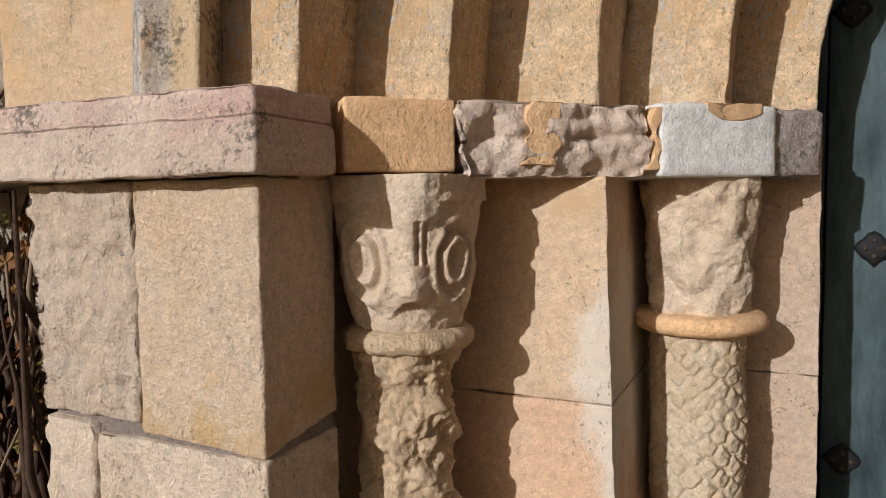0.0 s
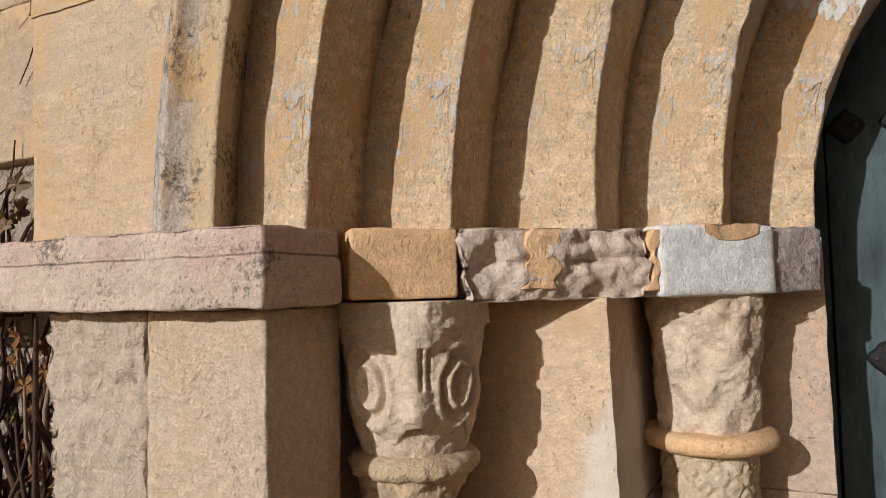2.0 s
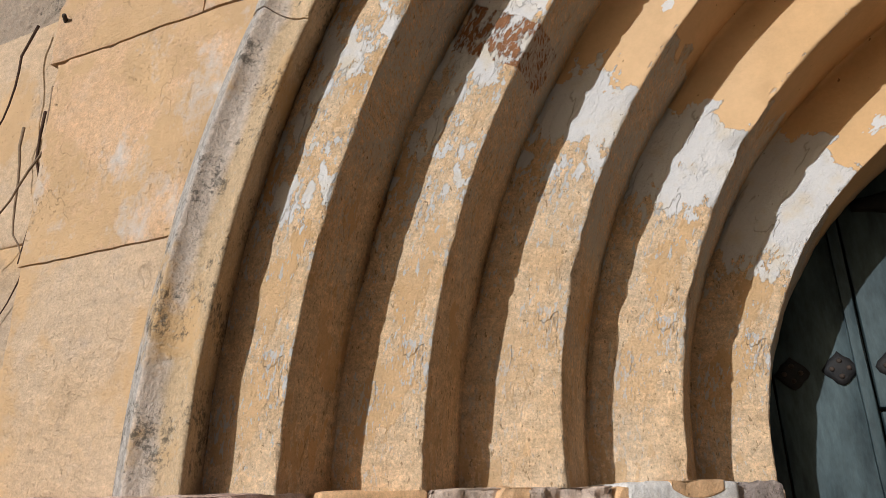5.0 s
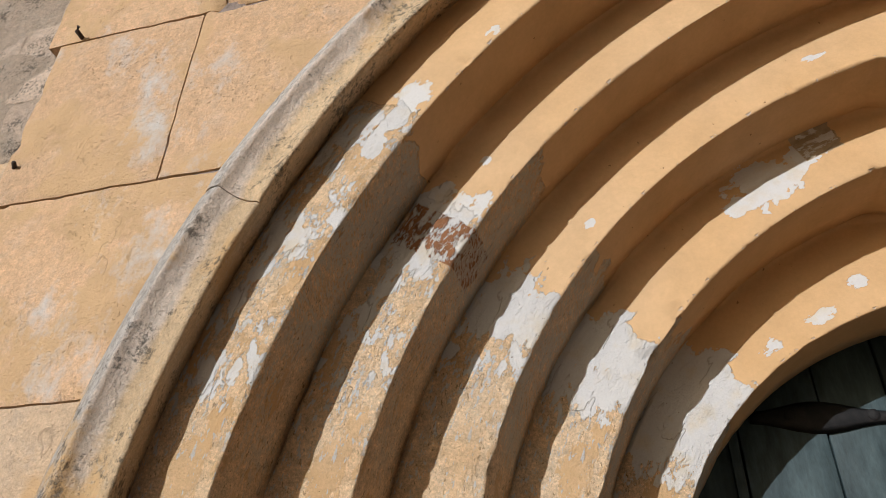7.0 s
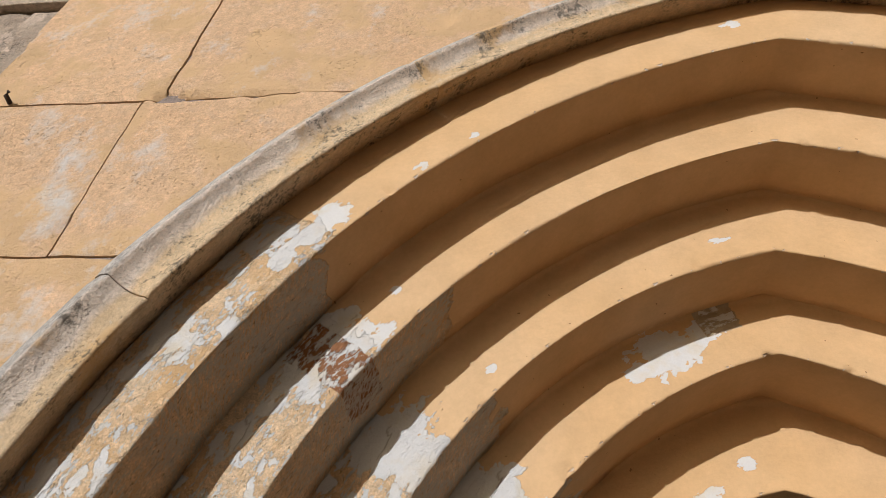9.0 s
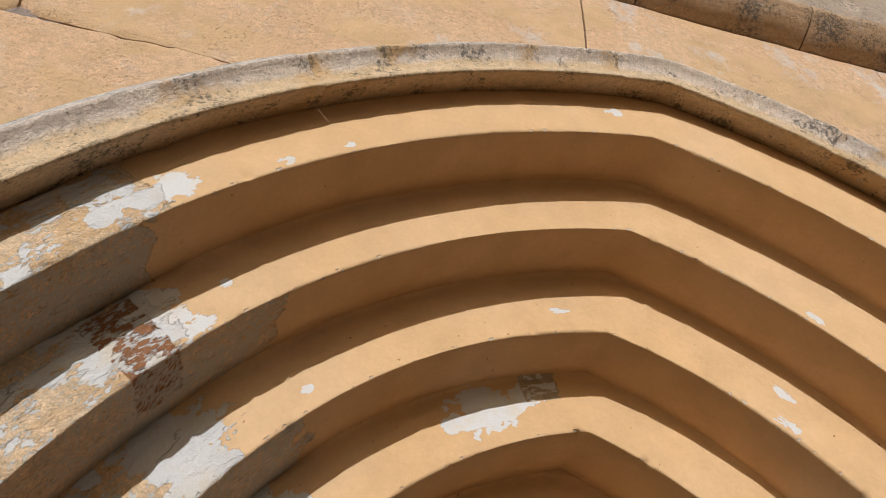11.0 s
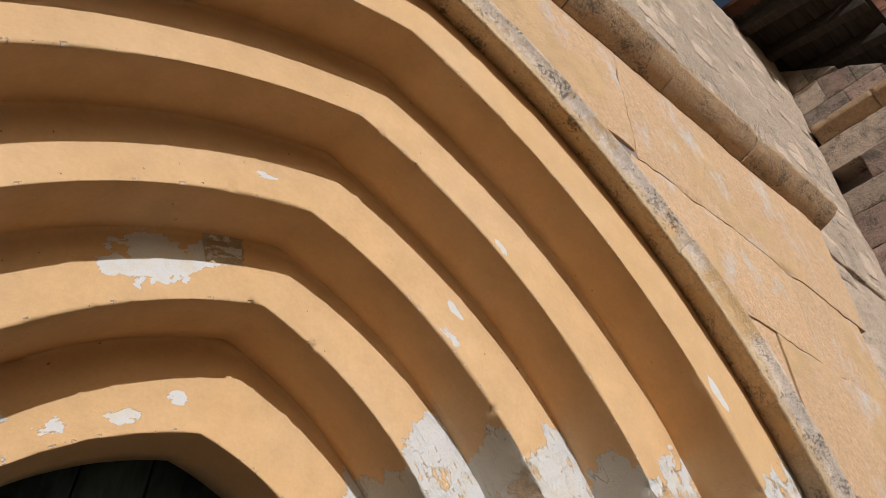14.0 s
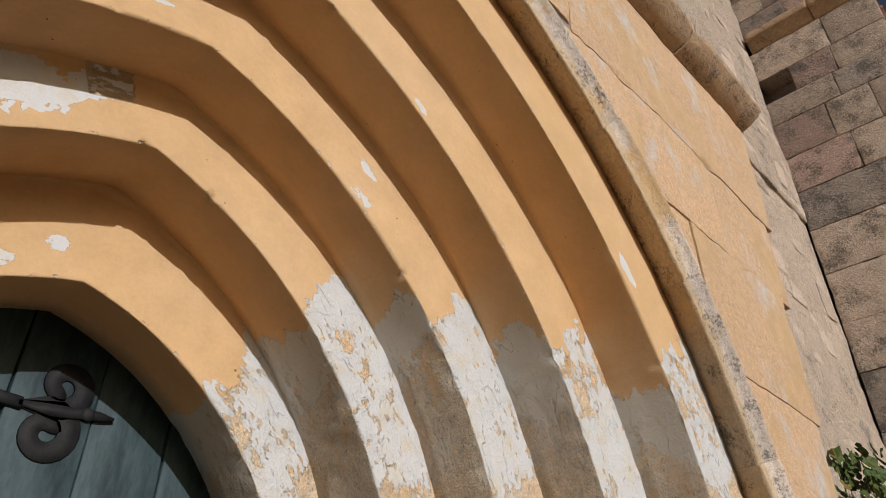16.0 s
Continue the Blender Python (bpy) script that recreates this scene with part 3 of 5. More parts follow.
ARCH_PAINT = [
    # left, right, left_in, right_in: where sound paint ends; white_*: reach of bare limewash; blobs: flaked spots
    dict(left=1.36, right=4.55, left_in=1.3, right_in=4.62, white_l=0.32, white_r=5.2, solid=0.5, solid_r=0.58, blobs=[(4.25, 0.05, 0.06, 0.022), (2.71, 0.12, 0.028, 0.02), (1.66, 0.025, 0.022, 0.014), (1.84, 0.03, 0.018, 0.02), (1.33, 0.055, 0.11, 0.03), (1.4, 0.06, 0.05, 0.05), (1.24, 0.05, 0.06, 0.03)]),
    dict(left=1.11, right=3.81, left_in=1.355, right_in=3.771, white_l=0.442, white_r=4.517, solid=0.52, solid_r=0.64, blobs=[(3.005, 0.025, 0.035, 0.012), (1.257, 0.1, 0.015, 0.012), (1.09, 0.11, 0.075, 0.09), (1.139, 0.03, 0.05, 0.03)], brick=(1.021, 0.02, 0.06, 0.17)),
    dict(left=0.882, right=2.96, left_in=1.029, right_in=2.891, white_l=0.588, white_r=3.675, solid=0.84, solid_r=0.64, blobs=[(1.872, 0.08, 0.035, 0.012), (2.519, 0.13, 0.032, 0.016), (2.558, 0.03, 0.032, 0.022), (1.098, 0.06, 0.014, 0.012)]),
    dict(left=0.84, right=2.256, left_in=0.928, right_in=2.295, white_l=0.488, white_r=3.028, solid=0.84, solid_r=0.67, blobs=[(1.387, 0.125, 0.13, 0.08), (1.543, 0.155, 0.07, 0.05)], brick=(1.563, 0.165, 0.055, 0.05), brick_col=(0.42, 0.335, 0.235)),
    dict(left=0.844, right=1.747, left_in=0.695, right_in=1.766, white_l=0.337, white_r=2.332, solid=0.76, solid_r=0.64, blobs=[(1.121, 0.05, 0.042, 0.022), (0.953, 0.05, 0.035, 0.02), (1.26, 0.1, 0.024, 0.02)]),
]
ARCH_LABEL = ["outermost pointed archivolt, ochre paint flaking off stone", "second pointed archivolt, ochre paint, brick-red patch, scraped limewash",
              "middle pointed archivolt, smooth ochre paint with white patches", "fourth pointed archivolt, ochre paint with large limewash patches",
              "innermost pointed archivolt of ochre paint over the door"]


def archivolt(k):
    c, span, zs, xo = ARCH_C[k], ARCH_SPAN[k], ARCH_Z[k], ARCH_X[k]
    y0, depth = ARCH_Y[k], ARCH_Y[k + 1] - ARCH_Y[k]
    width = (ARCH_SPAN[k - 1] - span + 0.16) if k else 0.26
    mat = arch_material("flaking_ochre_paint", **ARCH_PAINT[k])
    owner = thing("archivolt", (0, y0, IMPOST_TOP), ARCH_LABEL[k], "archivolt", "archivolts of the portal")
    total = arch_total(c, span)
    sect = [(width, 0.0), (width * 0.75, 0), (width * 0.5, 0), (width * 0.3, 0), (0.06, 0), (0.03, 0), (0.010, 0), (0.0045, 0.0003), (0.0015, 0.0015), (0.0003, 0.0045),
            (0, 0.010), (0, 0.03), (0, 0.06), (0, depth * 0.5), (0, depth * 0.75), (0, depth + 0.03)]
    back = [(width, depth + 0.03)]
    n = int((total + 0.2) / 0.012)
    us = [-0.1 + (total + 0.2) * i / n for i in range(n + 1)]
    pk = ARCH_PAINT[k]
    rows, uvs = [], []

    def corner(u):
        """How far outside this arch's line the reveal of the next arch out meets its face."""
        if not k:
            return 0.19
        R0, R1 = span + c, ARCH_SPAN[k - 1] + ARCH_C[k - 1] + ARCH_FLARE[k - 1]
        q = max(min(u, total - u), 0.0) / R0
        sgn = -1 if u <= total / 2 else 1
        dx, dz = sgn * math.cos(q), math.sin(q)
        ex, ez = (xo - sgn * c) - (ARCH_X[k - 1] - sgn * ARCH_C[k - 1]), zs - ARCH_Z[k - 1]
        b = ex * dx + ez * dz
        return -b + math.sqrt(max(b * b - ex * ex - ez * ez + R1 * R1, 0)) - R0

    for u in us:
        worn = 1.0 if (u < pk["left"] or u > pk["right"]) else 0.0
        ring, ruv = [], []
        vc = corner(u)
        here = [(width, 0.0), (vc + 0.010, 0), (vc - 0.001, 0), (vc - 0.005, 0), (vc - 0.011, 0), (vc - 0.020, 0), (vc - 0.034, 0), (vc * 0.42, 0)] + sect[4:]
        for v, d in here + back:
            dv = v + ARCH_FLARE[k] * min(d / depth, 1.0)
            x, z, nx, nn = arch_point(c, span, zs, xo, u, dv)
            p = Vector((x, y0 + d, z))
            wob = 0.0025 * nz(p, 3.1, k) + (0.0008 + 0.0022 * worn) * fbm(p, 16, k)
            if v > 0.002:
                p.y += wob
            if d > 0.002:
                p += Vector((nx, 0, nn)) * wob
            if k and d == 0 and v > vc - 0.016:
                e = min(max(vc - v, 0.0), 0.016)
                paint = min(max((u - pk["left"]) / 0.15, 0.12), 1.0) * min(max((pk["right"] - u) / 0.15, 0.12), 1.0)
                p.y -= paint * (0.016 - math.sqrt(max(0.016 ** 2 - (0.016 - e) ** 2, 0.0)))
            if d == 0 and -0.007 < v - vc < 0.012 and u < pk["left"] + 0.1:
                p.y += 0.022 * max(0.0, min(1.0, nz(p, 3.3, 20 + k) * 2.2 + 0.35)) * (0.6 + 0.4 * nz(p, 30, k))
            if v < 0.02 and d < 0.02:
                q = Vector((x, y0, z))
                chip = max(0.0, nz(q, 11, 5 + k) - 0.30) * (0.012 + 0.012 * worn) + worn * 0.005 * abs(nz(q, 45, k))
                chip += 0.034 * max(0.0, nz(q, 37, 9 + k) - 0.43) + 0.0012 * abs(nz(q, 70, k))
                p += Vector((nx, 0.0, nn)) * chip * 0.8 + Vector((0, chip, 0))
            ring.append(p)
            ruv.append((u, v if d < 0.004 else -d))
        rows.append(ring)
        uvs.append(ruv)
    # cut into voussoirs
    m = len(sect) + 5
    rng = random.Random(40 + k)
    cuts, i = [0], 0
    while i < n:
        i += int(rng.uniform(0.34, 0.52) / 0.012)
        cuts.append(n if n - i < 18 else i)
        if cuts[-1] == n:
            break
    for a, b in zip(cuts[:-1], cuts[1:]):
        verts = [p for ring in rows[a:b + 1] for p in ring]
        uv = [q for ring in uvs[a:b + 1] for q in ring]
        faces = []
        for i in range(b - a):
            for j in range(m):
                j2 = (j + 1) % m
                faces.append((i * m + j, i * m + j2, (i + 1) * m + j2, (i + 1) * m + j))
        mesh_part("voussoir", verts, faces, mat, owner, uvs=uv)
    return owner


for k in range(5):
    archivolt(k)


# ---------------------------------------------------------------- hood mould
def hood_mould():
    c, span, zs, xo = HOOD
    owner = thing("hood_mould", (xo, FRONT, IMPOST_TOP), "weathered grey limestone hood mould round the pointed arch", "hood mould")
    total = arch_total(c, span)
    R = span + c
    prof = [(0.197, FRONT + 0.05), (0.197, FRONT - 0.004), (0.186, FRONT - 0.022), (0.150, -0.098), (0.113, -0.118), (0.108, -0.118), (0.103, -0.112), (0.094, -0.100), (0.078, -0.088), (0.056, -0.083), (0.034, -0.086),
            (0.014, -0.094), (0.006, -0.096), (0.0, -0.093), (0.003, -0.080), (0.022, -0.040), (0.046, 0.03)]
    deg = R * math.pi / 180
    half = total / 2
    cuts = [-0.05, 25.6 * deg, 49.0 * deg, 74.0 * deg, total - 64 * deg, total - 48.1 * deg, total - 34 * deg, total - 19 * deg, total + 0.05]
    for a, b in zip(cuts[:-1], cuts[1:]):
        n = max(4, int((b - a) / 0.022))
        verts, faces, uv = [], [], []
        m = len(prof)
        tilt = random.Random(int(a * 100)).uniform(-0.004, 0.004)
        for i in range(n + 1):
            u = a + 0.0006 + (b - a - 0.0012) * i / n
            for v, y in prof:
                x, z, nx, nn = arch_point(c, span, zs, xo, u, v)
                p = Vector((x, y + tilt, z))
                w = 0.004 * fbm(p, 9, 3) + 0.004 * max(0, nz(p, 24, 8))
                if v > 0.19:
                    w *= 0.3
                edge = 0.004 if i in (0, n) else 0.0
                verts.append(p + Vector((nx * w, w * 0.8 + edge, nn * w)))
                uv.append((u, v))
        for i in range(n):
            for j in range(m - 1):
                faces.append((i * m + j, i * m + j + 1, (i + 1) * m + j + 1, (i + 1) * m + j))
            faces.append((i * m + m - 1, i * m, (i + 1) * m, (i + 1) * m + m - 1))
        cap = len(verts)
        verts += verts[:m] + verts[n * m:n * m + m]
        uv += uv[:m] + uv[n * m:n * m + m]
        faces.append(tuple(cap + j for j in range(m))[::-1])
        faces.append(tuple(cap + m + j for j in range(m)))
        mesh_part("hood_stone", verts, faces, M_HOOD, owner, uvs=uv)


hood_mould()


# ---------------------------------------------------------------- the projecting front
def hood_outer_x(z, side):
    c, span, zs, xo = HOOD
    R = span + c + 0.192
    h = z - zs
    if h <= 0:
        return xo + side * (R - c)
    return xo + side * max(math.sqrt(max(R * R - h * h, 0)) - c, 0.0)


def hood_outer_z(x):
    c, span, zs, xo = HOOD
    R = span + c + 0.192
    d = abs(x - xo) + c
    return zs + math.sqrt(R * R - d * d) if d < R else -9.0


def front_block(owner, x0, x1, z0, z1, side, mat, proud=0.0):
    """One ashlar of the front; side -1 or 1: its inner end follows the arch; 0: the arch cuts it from below."""
    g, step = 0.003, 0.022
    verts, faces = [], []
    if side:
        na = max(3, int((z1 - z0) / step))
        nb = max(4, int((x1 - x0) / step))
        lines = []
        for i in range(na + 1):
            z = z0 + g + (z1 - z0 - 2 * g) * i / na
            lo, hi = (x0 + g, min(x1 - g, hood_outer_x(z, -1))) if side < 0 else (max(x0 + g, hood_outer_x(z, 1)), x1 - g)
            lines.append([(lo + (hi - lo) * j / nb, z) for j in range(nb + 1)])
    else:
        na = max(4, int((x1 - x0) / step))
        nb = max(3, int((z1 - z0) / step))
        lines = []
        for i in range(na + 1):
            x = x0 + g + (x1 - x0 - 2 * g) * i / na
            lo, hi = max(z0 + g, hood_outer_z(x)), z1 - g
            lines.append([(x, lo + (hi - lo) * j / nb) for j in range(nb + 1)])
    na, nb = len(lines) - 1, len(lines[0]) - 1
    for i, line in enumerate(lines):
        for j, (x, z) in enumerate(line):
            p = Vector((x, FRONT, z))
            y = FRONT - proud + 0.005 * fbm(p, 2.6, 2) + 0.0015 * nz(p, 15, 4)
            if i in (0, na) or j in (0, nb):
                y += 0.0015 + 0.003 * max(0, nz(p, 20, 1))
                p = p + Vector((nz(p, 18, 3) * 0.0022, 0, nz(p, 18, 6) * 0.0022))
                wear = max(0.0, fbm(p, 5.5, 11) - 0.15) * 0.018
                y += wear
                mx, mz = (x0 + x1) / 2, (z0 + z1) / 2
                p.x += math.copysign(wear * 0.35, mx - p.x) if i in (0, na) and not side or j in (0, nb) and side else 0.0
                p.z += math.copysign(wear * 0.35, mz - p.z) if j in (0, nb) and not side or i in (0, na) and side else 0.0
            lost = math.hypot(p.x + 1.775, (p.z - 3.678) * 1.7)
            if lost < 0.045:
                y += 0.05 * (1 - (lost / 0.045) ** 2)
            verts.append((p.x, y, p.z))
    for i in range(na):
        for j in range(nb):
            q = (i * (nb + 1) + j, i * (nb + 1) + j + 1, (i + 1) * (nb + 1) + j + 1, (i + 1) * (nb + 1) + j)
            faces.append(q)
    # back and rim
    rim = [j for j in range(nb + 1)] + [i * (nb + 1) + nb for i in range(1, na + 1)] + [na * (nb + 1) + j for j in range(nb - 1, -1, -1)] + [i * (nb + 1) for i in range(na - 1, 0, -1)]
    base = len(verts)
    m = len(rim)
    verts += [verts[q] for q in rim] + [(verts[q][0], FRONT + 0.06, verts[q][2]) for q in rim]
    for i in range(m):
        k = (i + 1) % m
        faces.append((base + i, base + k, base + m + k, base + m + i))
    faces.append(tuple(base + m + i for i in range(m)))
    bm = bmesh.new()
    vs = [bm.verts.new(v) for v in verts]
    for f in faces:
        bm.faces.new([vs[i] for i in f])
    return part("ashlar", bm, mat, owner)


def arch_backing():
    """Mortar core behind the ashlar, with the arch cut through it."""
    c, span, zs, xo = HOOD
    verts, faces = [], []
    n = 60
    total = arch_total(c, span)
    for y in (FRONT + 0.012, 0.40):
        for i in range(n + 1):
            x, z, _, _ = arch_point(c, span, zs, xo, total * i / n, 0.06)
            verts.append((x, y, z))
        for i in range(n + 1):
            x, z, _, _ = arch_point(c, span, zs, xo, total * i / n, 0.06)
            f = i / n
            ox = -2.31 if x < -0.9 else (2.55 if x > 0.95 else x * 2.5)
            oz = min(4.80, 1.9 + (z - 1.9) * 1.25)
            if f > 0.22 and f < 0.78:
                oz = 4.80
            verts.append((ox, y, oz))
    m = 2 * (n + 1)
    for i in range(n):
        faces.append((i, i + 1, n + 2 + i, n + 1 + i))
        faces.append((m + i, m + n + 1 + i, m + n + 2 + i, m + i + 1))
        faces.append((i, m + i, m + i + 1, i + 1))
        faces.append((n + 1 + i, n + 2 + i, m + n + 2 + i, m + n + 1 + i))
    return mesh_part("wall_front", verts, faces, M_MORTAR, smooth=False)


front = tagged(arch_backing(), "projecting church front of ochre-rendered ashlar with fine joints", "wall", kind="structure")
for x0, x1, z0, z1, side, mat, proud in (
        (-2.33, -1.0, 1.93, 2.466, -1, M_ASHLAR, 0.002), (-2.345, -1.0, 2.466, 3.042, -1, M_WALL, 0.0),
        (-2.37, -1.85, 3.042, 3.672, -1, M_WALL, 0.001), (-1.85, -1.0, 3.042, 3.672, -1, M_WALL, 0.003),
        (-2.42, -1.79, 3.672, 4.78, 0, M_WALL, 0.002), (-1.79, -0.20, 3.672, 4.78, 0, M_WALL, 0.0), (-0.20, 1.05, 4.10, 4.78, 0, M_WALL, 0.003),
        (1.05, 2.82, 4.068, 4.78, 0, M_WALL, 0.001),
        (1.0, 2.07, 3.58, 4.066, 1, M_WALL, 0.002), (2.07, 2.72, 3.58, 4.066, 1, M_WALL, -0.001),
        (1.0, 1.735, 2.99, 3.58, 1, M_WALL, -0.004), (1.735, 2.62, 2.99, 3.58, 1, M_WALL, 0.003), (1.0, 2.57, 2.40, 2.99, 1, M_WALL, 0.003), (1.0, 2.57, 1.93, 2.40, 1, M_ASHLAR, 0.0)):
    front_block(front, x0, x1, z0, z1, side, mat, proud)


def cornice():
    owner = thing("cornice", (0.2, FRONT, 4.76), "weathered stone string cornice with a hollow underside", "cornice")
    prof = [(FRONT + 0.1, 4.762), (FRONT - 0.004, 4.762), (FRONT - 0.02, 4.766), (FRONT - 0.05, 4.776), (FRONT - 0.085, 4.792), (FRONT - 0.110, 4.812), (FRONT - 0.124, 4.832), (FRONT - 0.131, 4.838),
            (FRONT - 0.133, 4.845), (FRONT - 0.133, 4.872), (FRONT - 0.128, 4.882), (FRONT - 0.03, 4.915), (FRONT + 0.1, 4.92)]
    xs = [-2.55, -1.6, -0.75, 0.02, 0.72, 1.38, 2.04, 2.45, 2.84]
    for a, b in zip(xs[:-1], xs[1:]):
        n = int((b - a) / 0.03)
        verts, faces, m = [], [], len(prof)
        rng = random.Random(int(a * 77))
        dy, dz = rng.uniform(-0.012, 0.008), rng.uniform(-0.008, 0.008)
        for i in range(n + 1):
            x = a + 0.003 + (b - a - 0.006) * i / n
            for y, z in prof:
                p = Vector((x, y, z))
                w = 0.007 * fbm(p, 8, 2) + (0.028 * max(0, nz(p, 5.0, 4) - 0.25) if z > 4.83 and y < FRONT - 0.1 else 0)
                e = 0.005 if i in (0, n) else 0
                verts.append((x, y + dy + w + e, z + dz - w * 0.5 if z > 4.83 else z + dz + w * 0.5))
        for i in range(n):
            for j in range(m):
                j2 = (j + 1) % m
                faces.append((i * m + j, (i + 1) * m + j, (i + 1) * m + j2, i * m + j2))
        cap = len(verts)
        verts += verts[:m] + verts[n * m:n * m + m]
        faces.append(tuple(cap + j for j in range(m)))
        faces.append(tuple(cap + m + j for j in range(m))[::-1])
        mesh_part("cornice_stone", verts, faces, M_CORNICE, owner)


cornice()


# ---------------------------------------------------------------- rubble walls set back behind the front
def rubble(name, x0, x1, z0, z1, y, label, seed, skip=None):
    wall = block(name, x0, x1, y + 0.012, y + 0.5, z0, z1, M_POINTING, rough=0.014, rk=5, step=0.05)
    tagged(wall, label, "wall", kind="structure")
    rng = random.Random(seed)
    z = z0
    shared = []
    while z < z1 - 0.05:
        h = rng.uniform(0.10, 0.24)
        x = x0 - rng.uniform(0, 0.2)
        while x < x1 - 0.05:
            w = rng.uniform(0.14, 0.36)
            a, b = max(x, x0 + 0.01), min(x + w, x1 - 0.01)
            t = min(z + h, z1 - 0.01)
            if b - a > 0.07 and t - z > 0.05 and rng.random() < 0.62 and not (skip and skip(a, b, z, t)):
                g = rng.uniform(0.006, 0.016)
                j = lambda s: rng.uniform(-s, s)
                pr = rng.uniform(-0.017, -0.009)
                cs = [(a + g + j(.035), y - pr + j(.003), z + g + j(.03)), (b - g + j(.035), y - pr + j(.003), z + g + j(.03)), (b - g, y + .1, z + g), (a + g, y + .1, z + g),
                      (a + g + j(.035), y - pr + j(.003), t - g + j(.03)), (b - g + j(.035), y - pr + j(.003), t - g + j(.03)), (b - g, y + .1, t - g), (a + g, y + .1, t - g)]
                mesh_part("stone", *rounded_hexa(cs, r=0.008, step=0.06, rough=0.006, rk=7), M_RUBBLE, wall)
            x += w
        z += h
    return wall


rubble("wall_left", -3.3, -2.28, 1.0, 4.6, 0.10, "coarse rubble stone wall beside the portal front", 3, skip=lambda a, b, lo, hi: hi > 2.16 and lo < 3.35)
for za, zb in ((2.18, 2.60), (2.60, 3.34)):
    block("ashlar", -3.25, -2.30, 0.075, 0.2, za + .003, zb - .003, M_ASHLAR, bpy.data.objects["wall_left"], step=0.05, r=0.008, rough=0.006, rk=7)
rubble("wall_upper", -0.6, 4.27, 4.93, 7.9, 0.06, "pale rubble wall with flush lime pointing above the cornice", 4)
rubble("wall_right", 2.52, 4.27, 2.3, 4.92, 0.08, "pale rubble wall with flush lime pointing", 5)
for nm, xa, xb, za, zb in (("wall_upper_far", -3.3, -0.6, 4.60, 7.9), ("wall_low_right", 2.52, 4.27, 0.0, 2.3), ("wall_low_left", -3.3, -2.28, 0.0, 1.0)):
    tagged(block(nm, xa, xb, 0.07, 0.56, za, zb, M_POINTING, rough=0.02, rk=4, step=0.15), "pale rubble wall with flush lime pointing", "wall", kind="structure")


# ---------------------------------------------------------------- buttress on the far side
def buttress():
    X, OUT = 4.27, -0.885
    wall = block("wall_buttress", X + 0.19, X + 1.2, OUT + 0.02, 0.5, 0.0, 6.84, M_MORTAR, step=0.5)
    tagged(wall, "dark weathered ashlar buttress with a sloping head", "buttress", kind="structure")

    def ashlar(y0, y1, z0, z1, pr, cut=None):
        """One stone of the flank; cut: heights of its top at y0 and y1 under the slope."""
        g = 0.0016
        t0, t1 = cut if cut else (z1 - g, z1 - g)
        cs = [(X - pr, y0 - g, z0 + g), (X - pr, y1 + g, z0 + g), (X + .9, y1 + g, z0 + g), (X + .9, y0 - g, z0 + g),
              (X - pr, y0 - g, t0), (X - pr, y1 + g, t1), (X + .9, y1 + g, t1), (X + .9, y0 - g, t0)]
        mesh_part("ashlar", *rounded_hexa(cs, r=0.005, step=0.05, rough=0.007, rk=9), M_BUTT, wall)

    rng = random.Random(8)
    courses = [2.3, 2.62, 2.98, 3.40, 3.78, 4.12, 4.50, 4.86, 5.20, 5.52, 5.86, 6.10, 6.36, 6.68]
    for z, t in zip(courses[:-1], courses[1:]):
        y = 0.08
        while y > OUT + 0.02:
            a = max(y - rng.uniform(0.26, 0.62), OUT)
            if a < OUT + 0.2:
                a = OUT
            hole = abs(z - 6.10) < 0.01 and y > 0.05
            if hole:
                a = -0.17
            else:
                ashlar(y, a, z, t, rng.uniform(0, 0.010))
            y = a
    # head, rising from the ledge back to the wall
    slope = lambda y: 6.885 + 0.93 * (y - OUT)
    for y0, y1, z0, z1 in ((0.08, -0.30, 6.86, 7.10), (-0.30, -0.62, 6.86, 7.10), (-0.62, OUT, 6.86, 7.10), (0.08, -0.16, 7.10, 7.40), (-0.16, -0.42, 7.10, 7.40), (-0.42, -0.64, 7.10, 7.40), (0.08, -0.10, 7.40, 7.78), (-0.10, -0.34, 7.40, 7.78)):
        if slope(y0) > z0 + 0.02:
            ashlar(y0, y1, z0, z1, 0.004, (min(z1, slope(y0)) - .002, max(z0 + 0.012, min(z1, slope(y1)) - .002)))
    ledge = thing("string_course", (X, 0, 6.68), "weathered hollow-moulded string course across the buttress", "string course")
    for a, b in ((0.05, -0.47), (-0.47, OUT - 0.05)):
        verts, faces = [], []
        prof = [(0.10, 6.682), (0.004, 6.684), (-0.008, 6.712), (-0.030, 6.742), (-0.062, 6.764), (-0.092, 6.772), (-0.098, 6.780), (-0.097, 6.838), (-0.088, 6.848), (0.0, 6.862), (0.10, 6.864)]
        n, m = max(4, int((a - b) / 0.03)), 11
        for i in range(n + 1):
            y = a - 0.003 + (b - a + 0.006) * i / n
            for dx, zz in prof:
                p = Vector((X + dx, y, zz))
                w = 0.006 * fbm(p, 9, 4) + 0.02 * max(0.0, nz(p, 6, 3) - 0.3)
                verts.append((p.x + w, p.y, p.z + w * 0.4))
        for i in range(n):
            for j in range(m):
                j2 = (j + 1) % m
                faces.append((i * m + j, i * m + j2, (i + 1) * m + j2, (i + 1) * m + j))
        faces += [tuple(range(m))[::-1], tuple(n * m + j for j in range(m))]
        mesh_part("ledge_stone", verts, faces, M_CORNICE, ledge)


buttress()


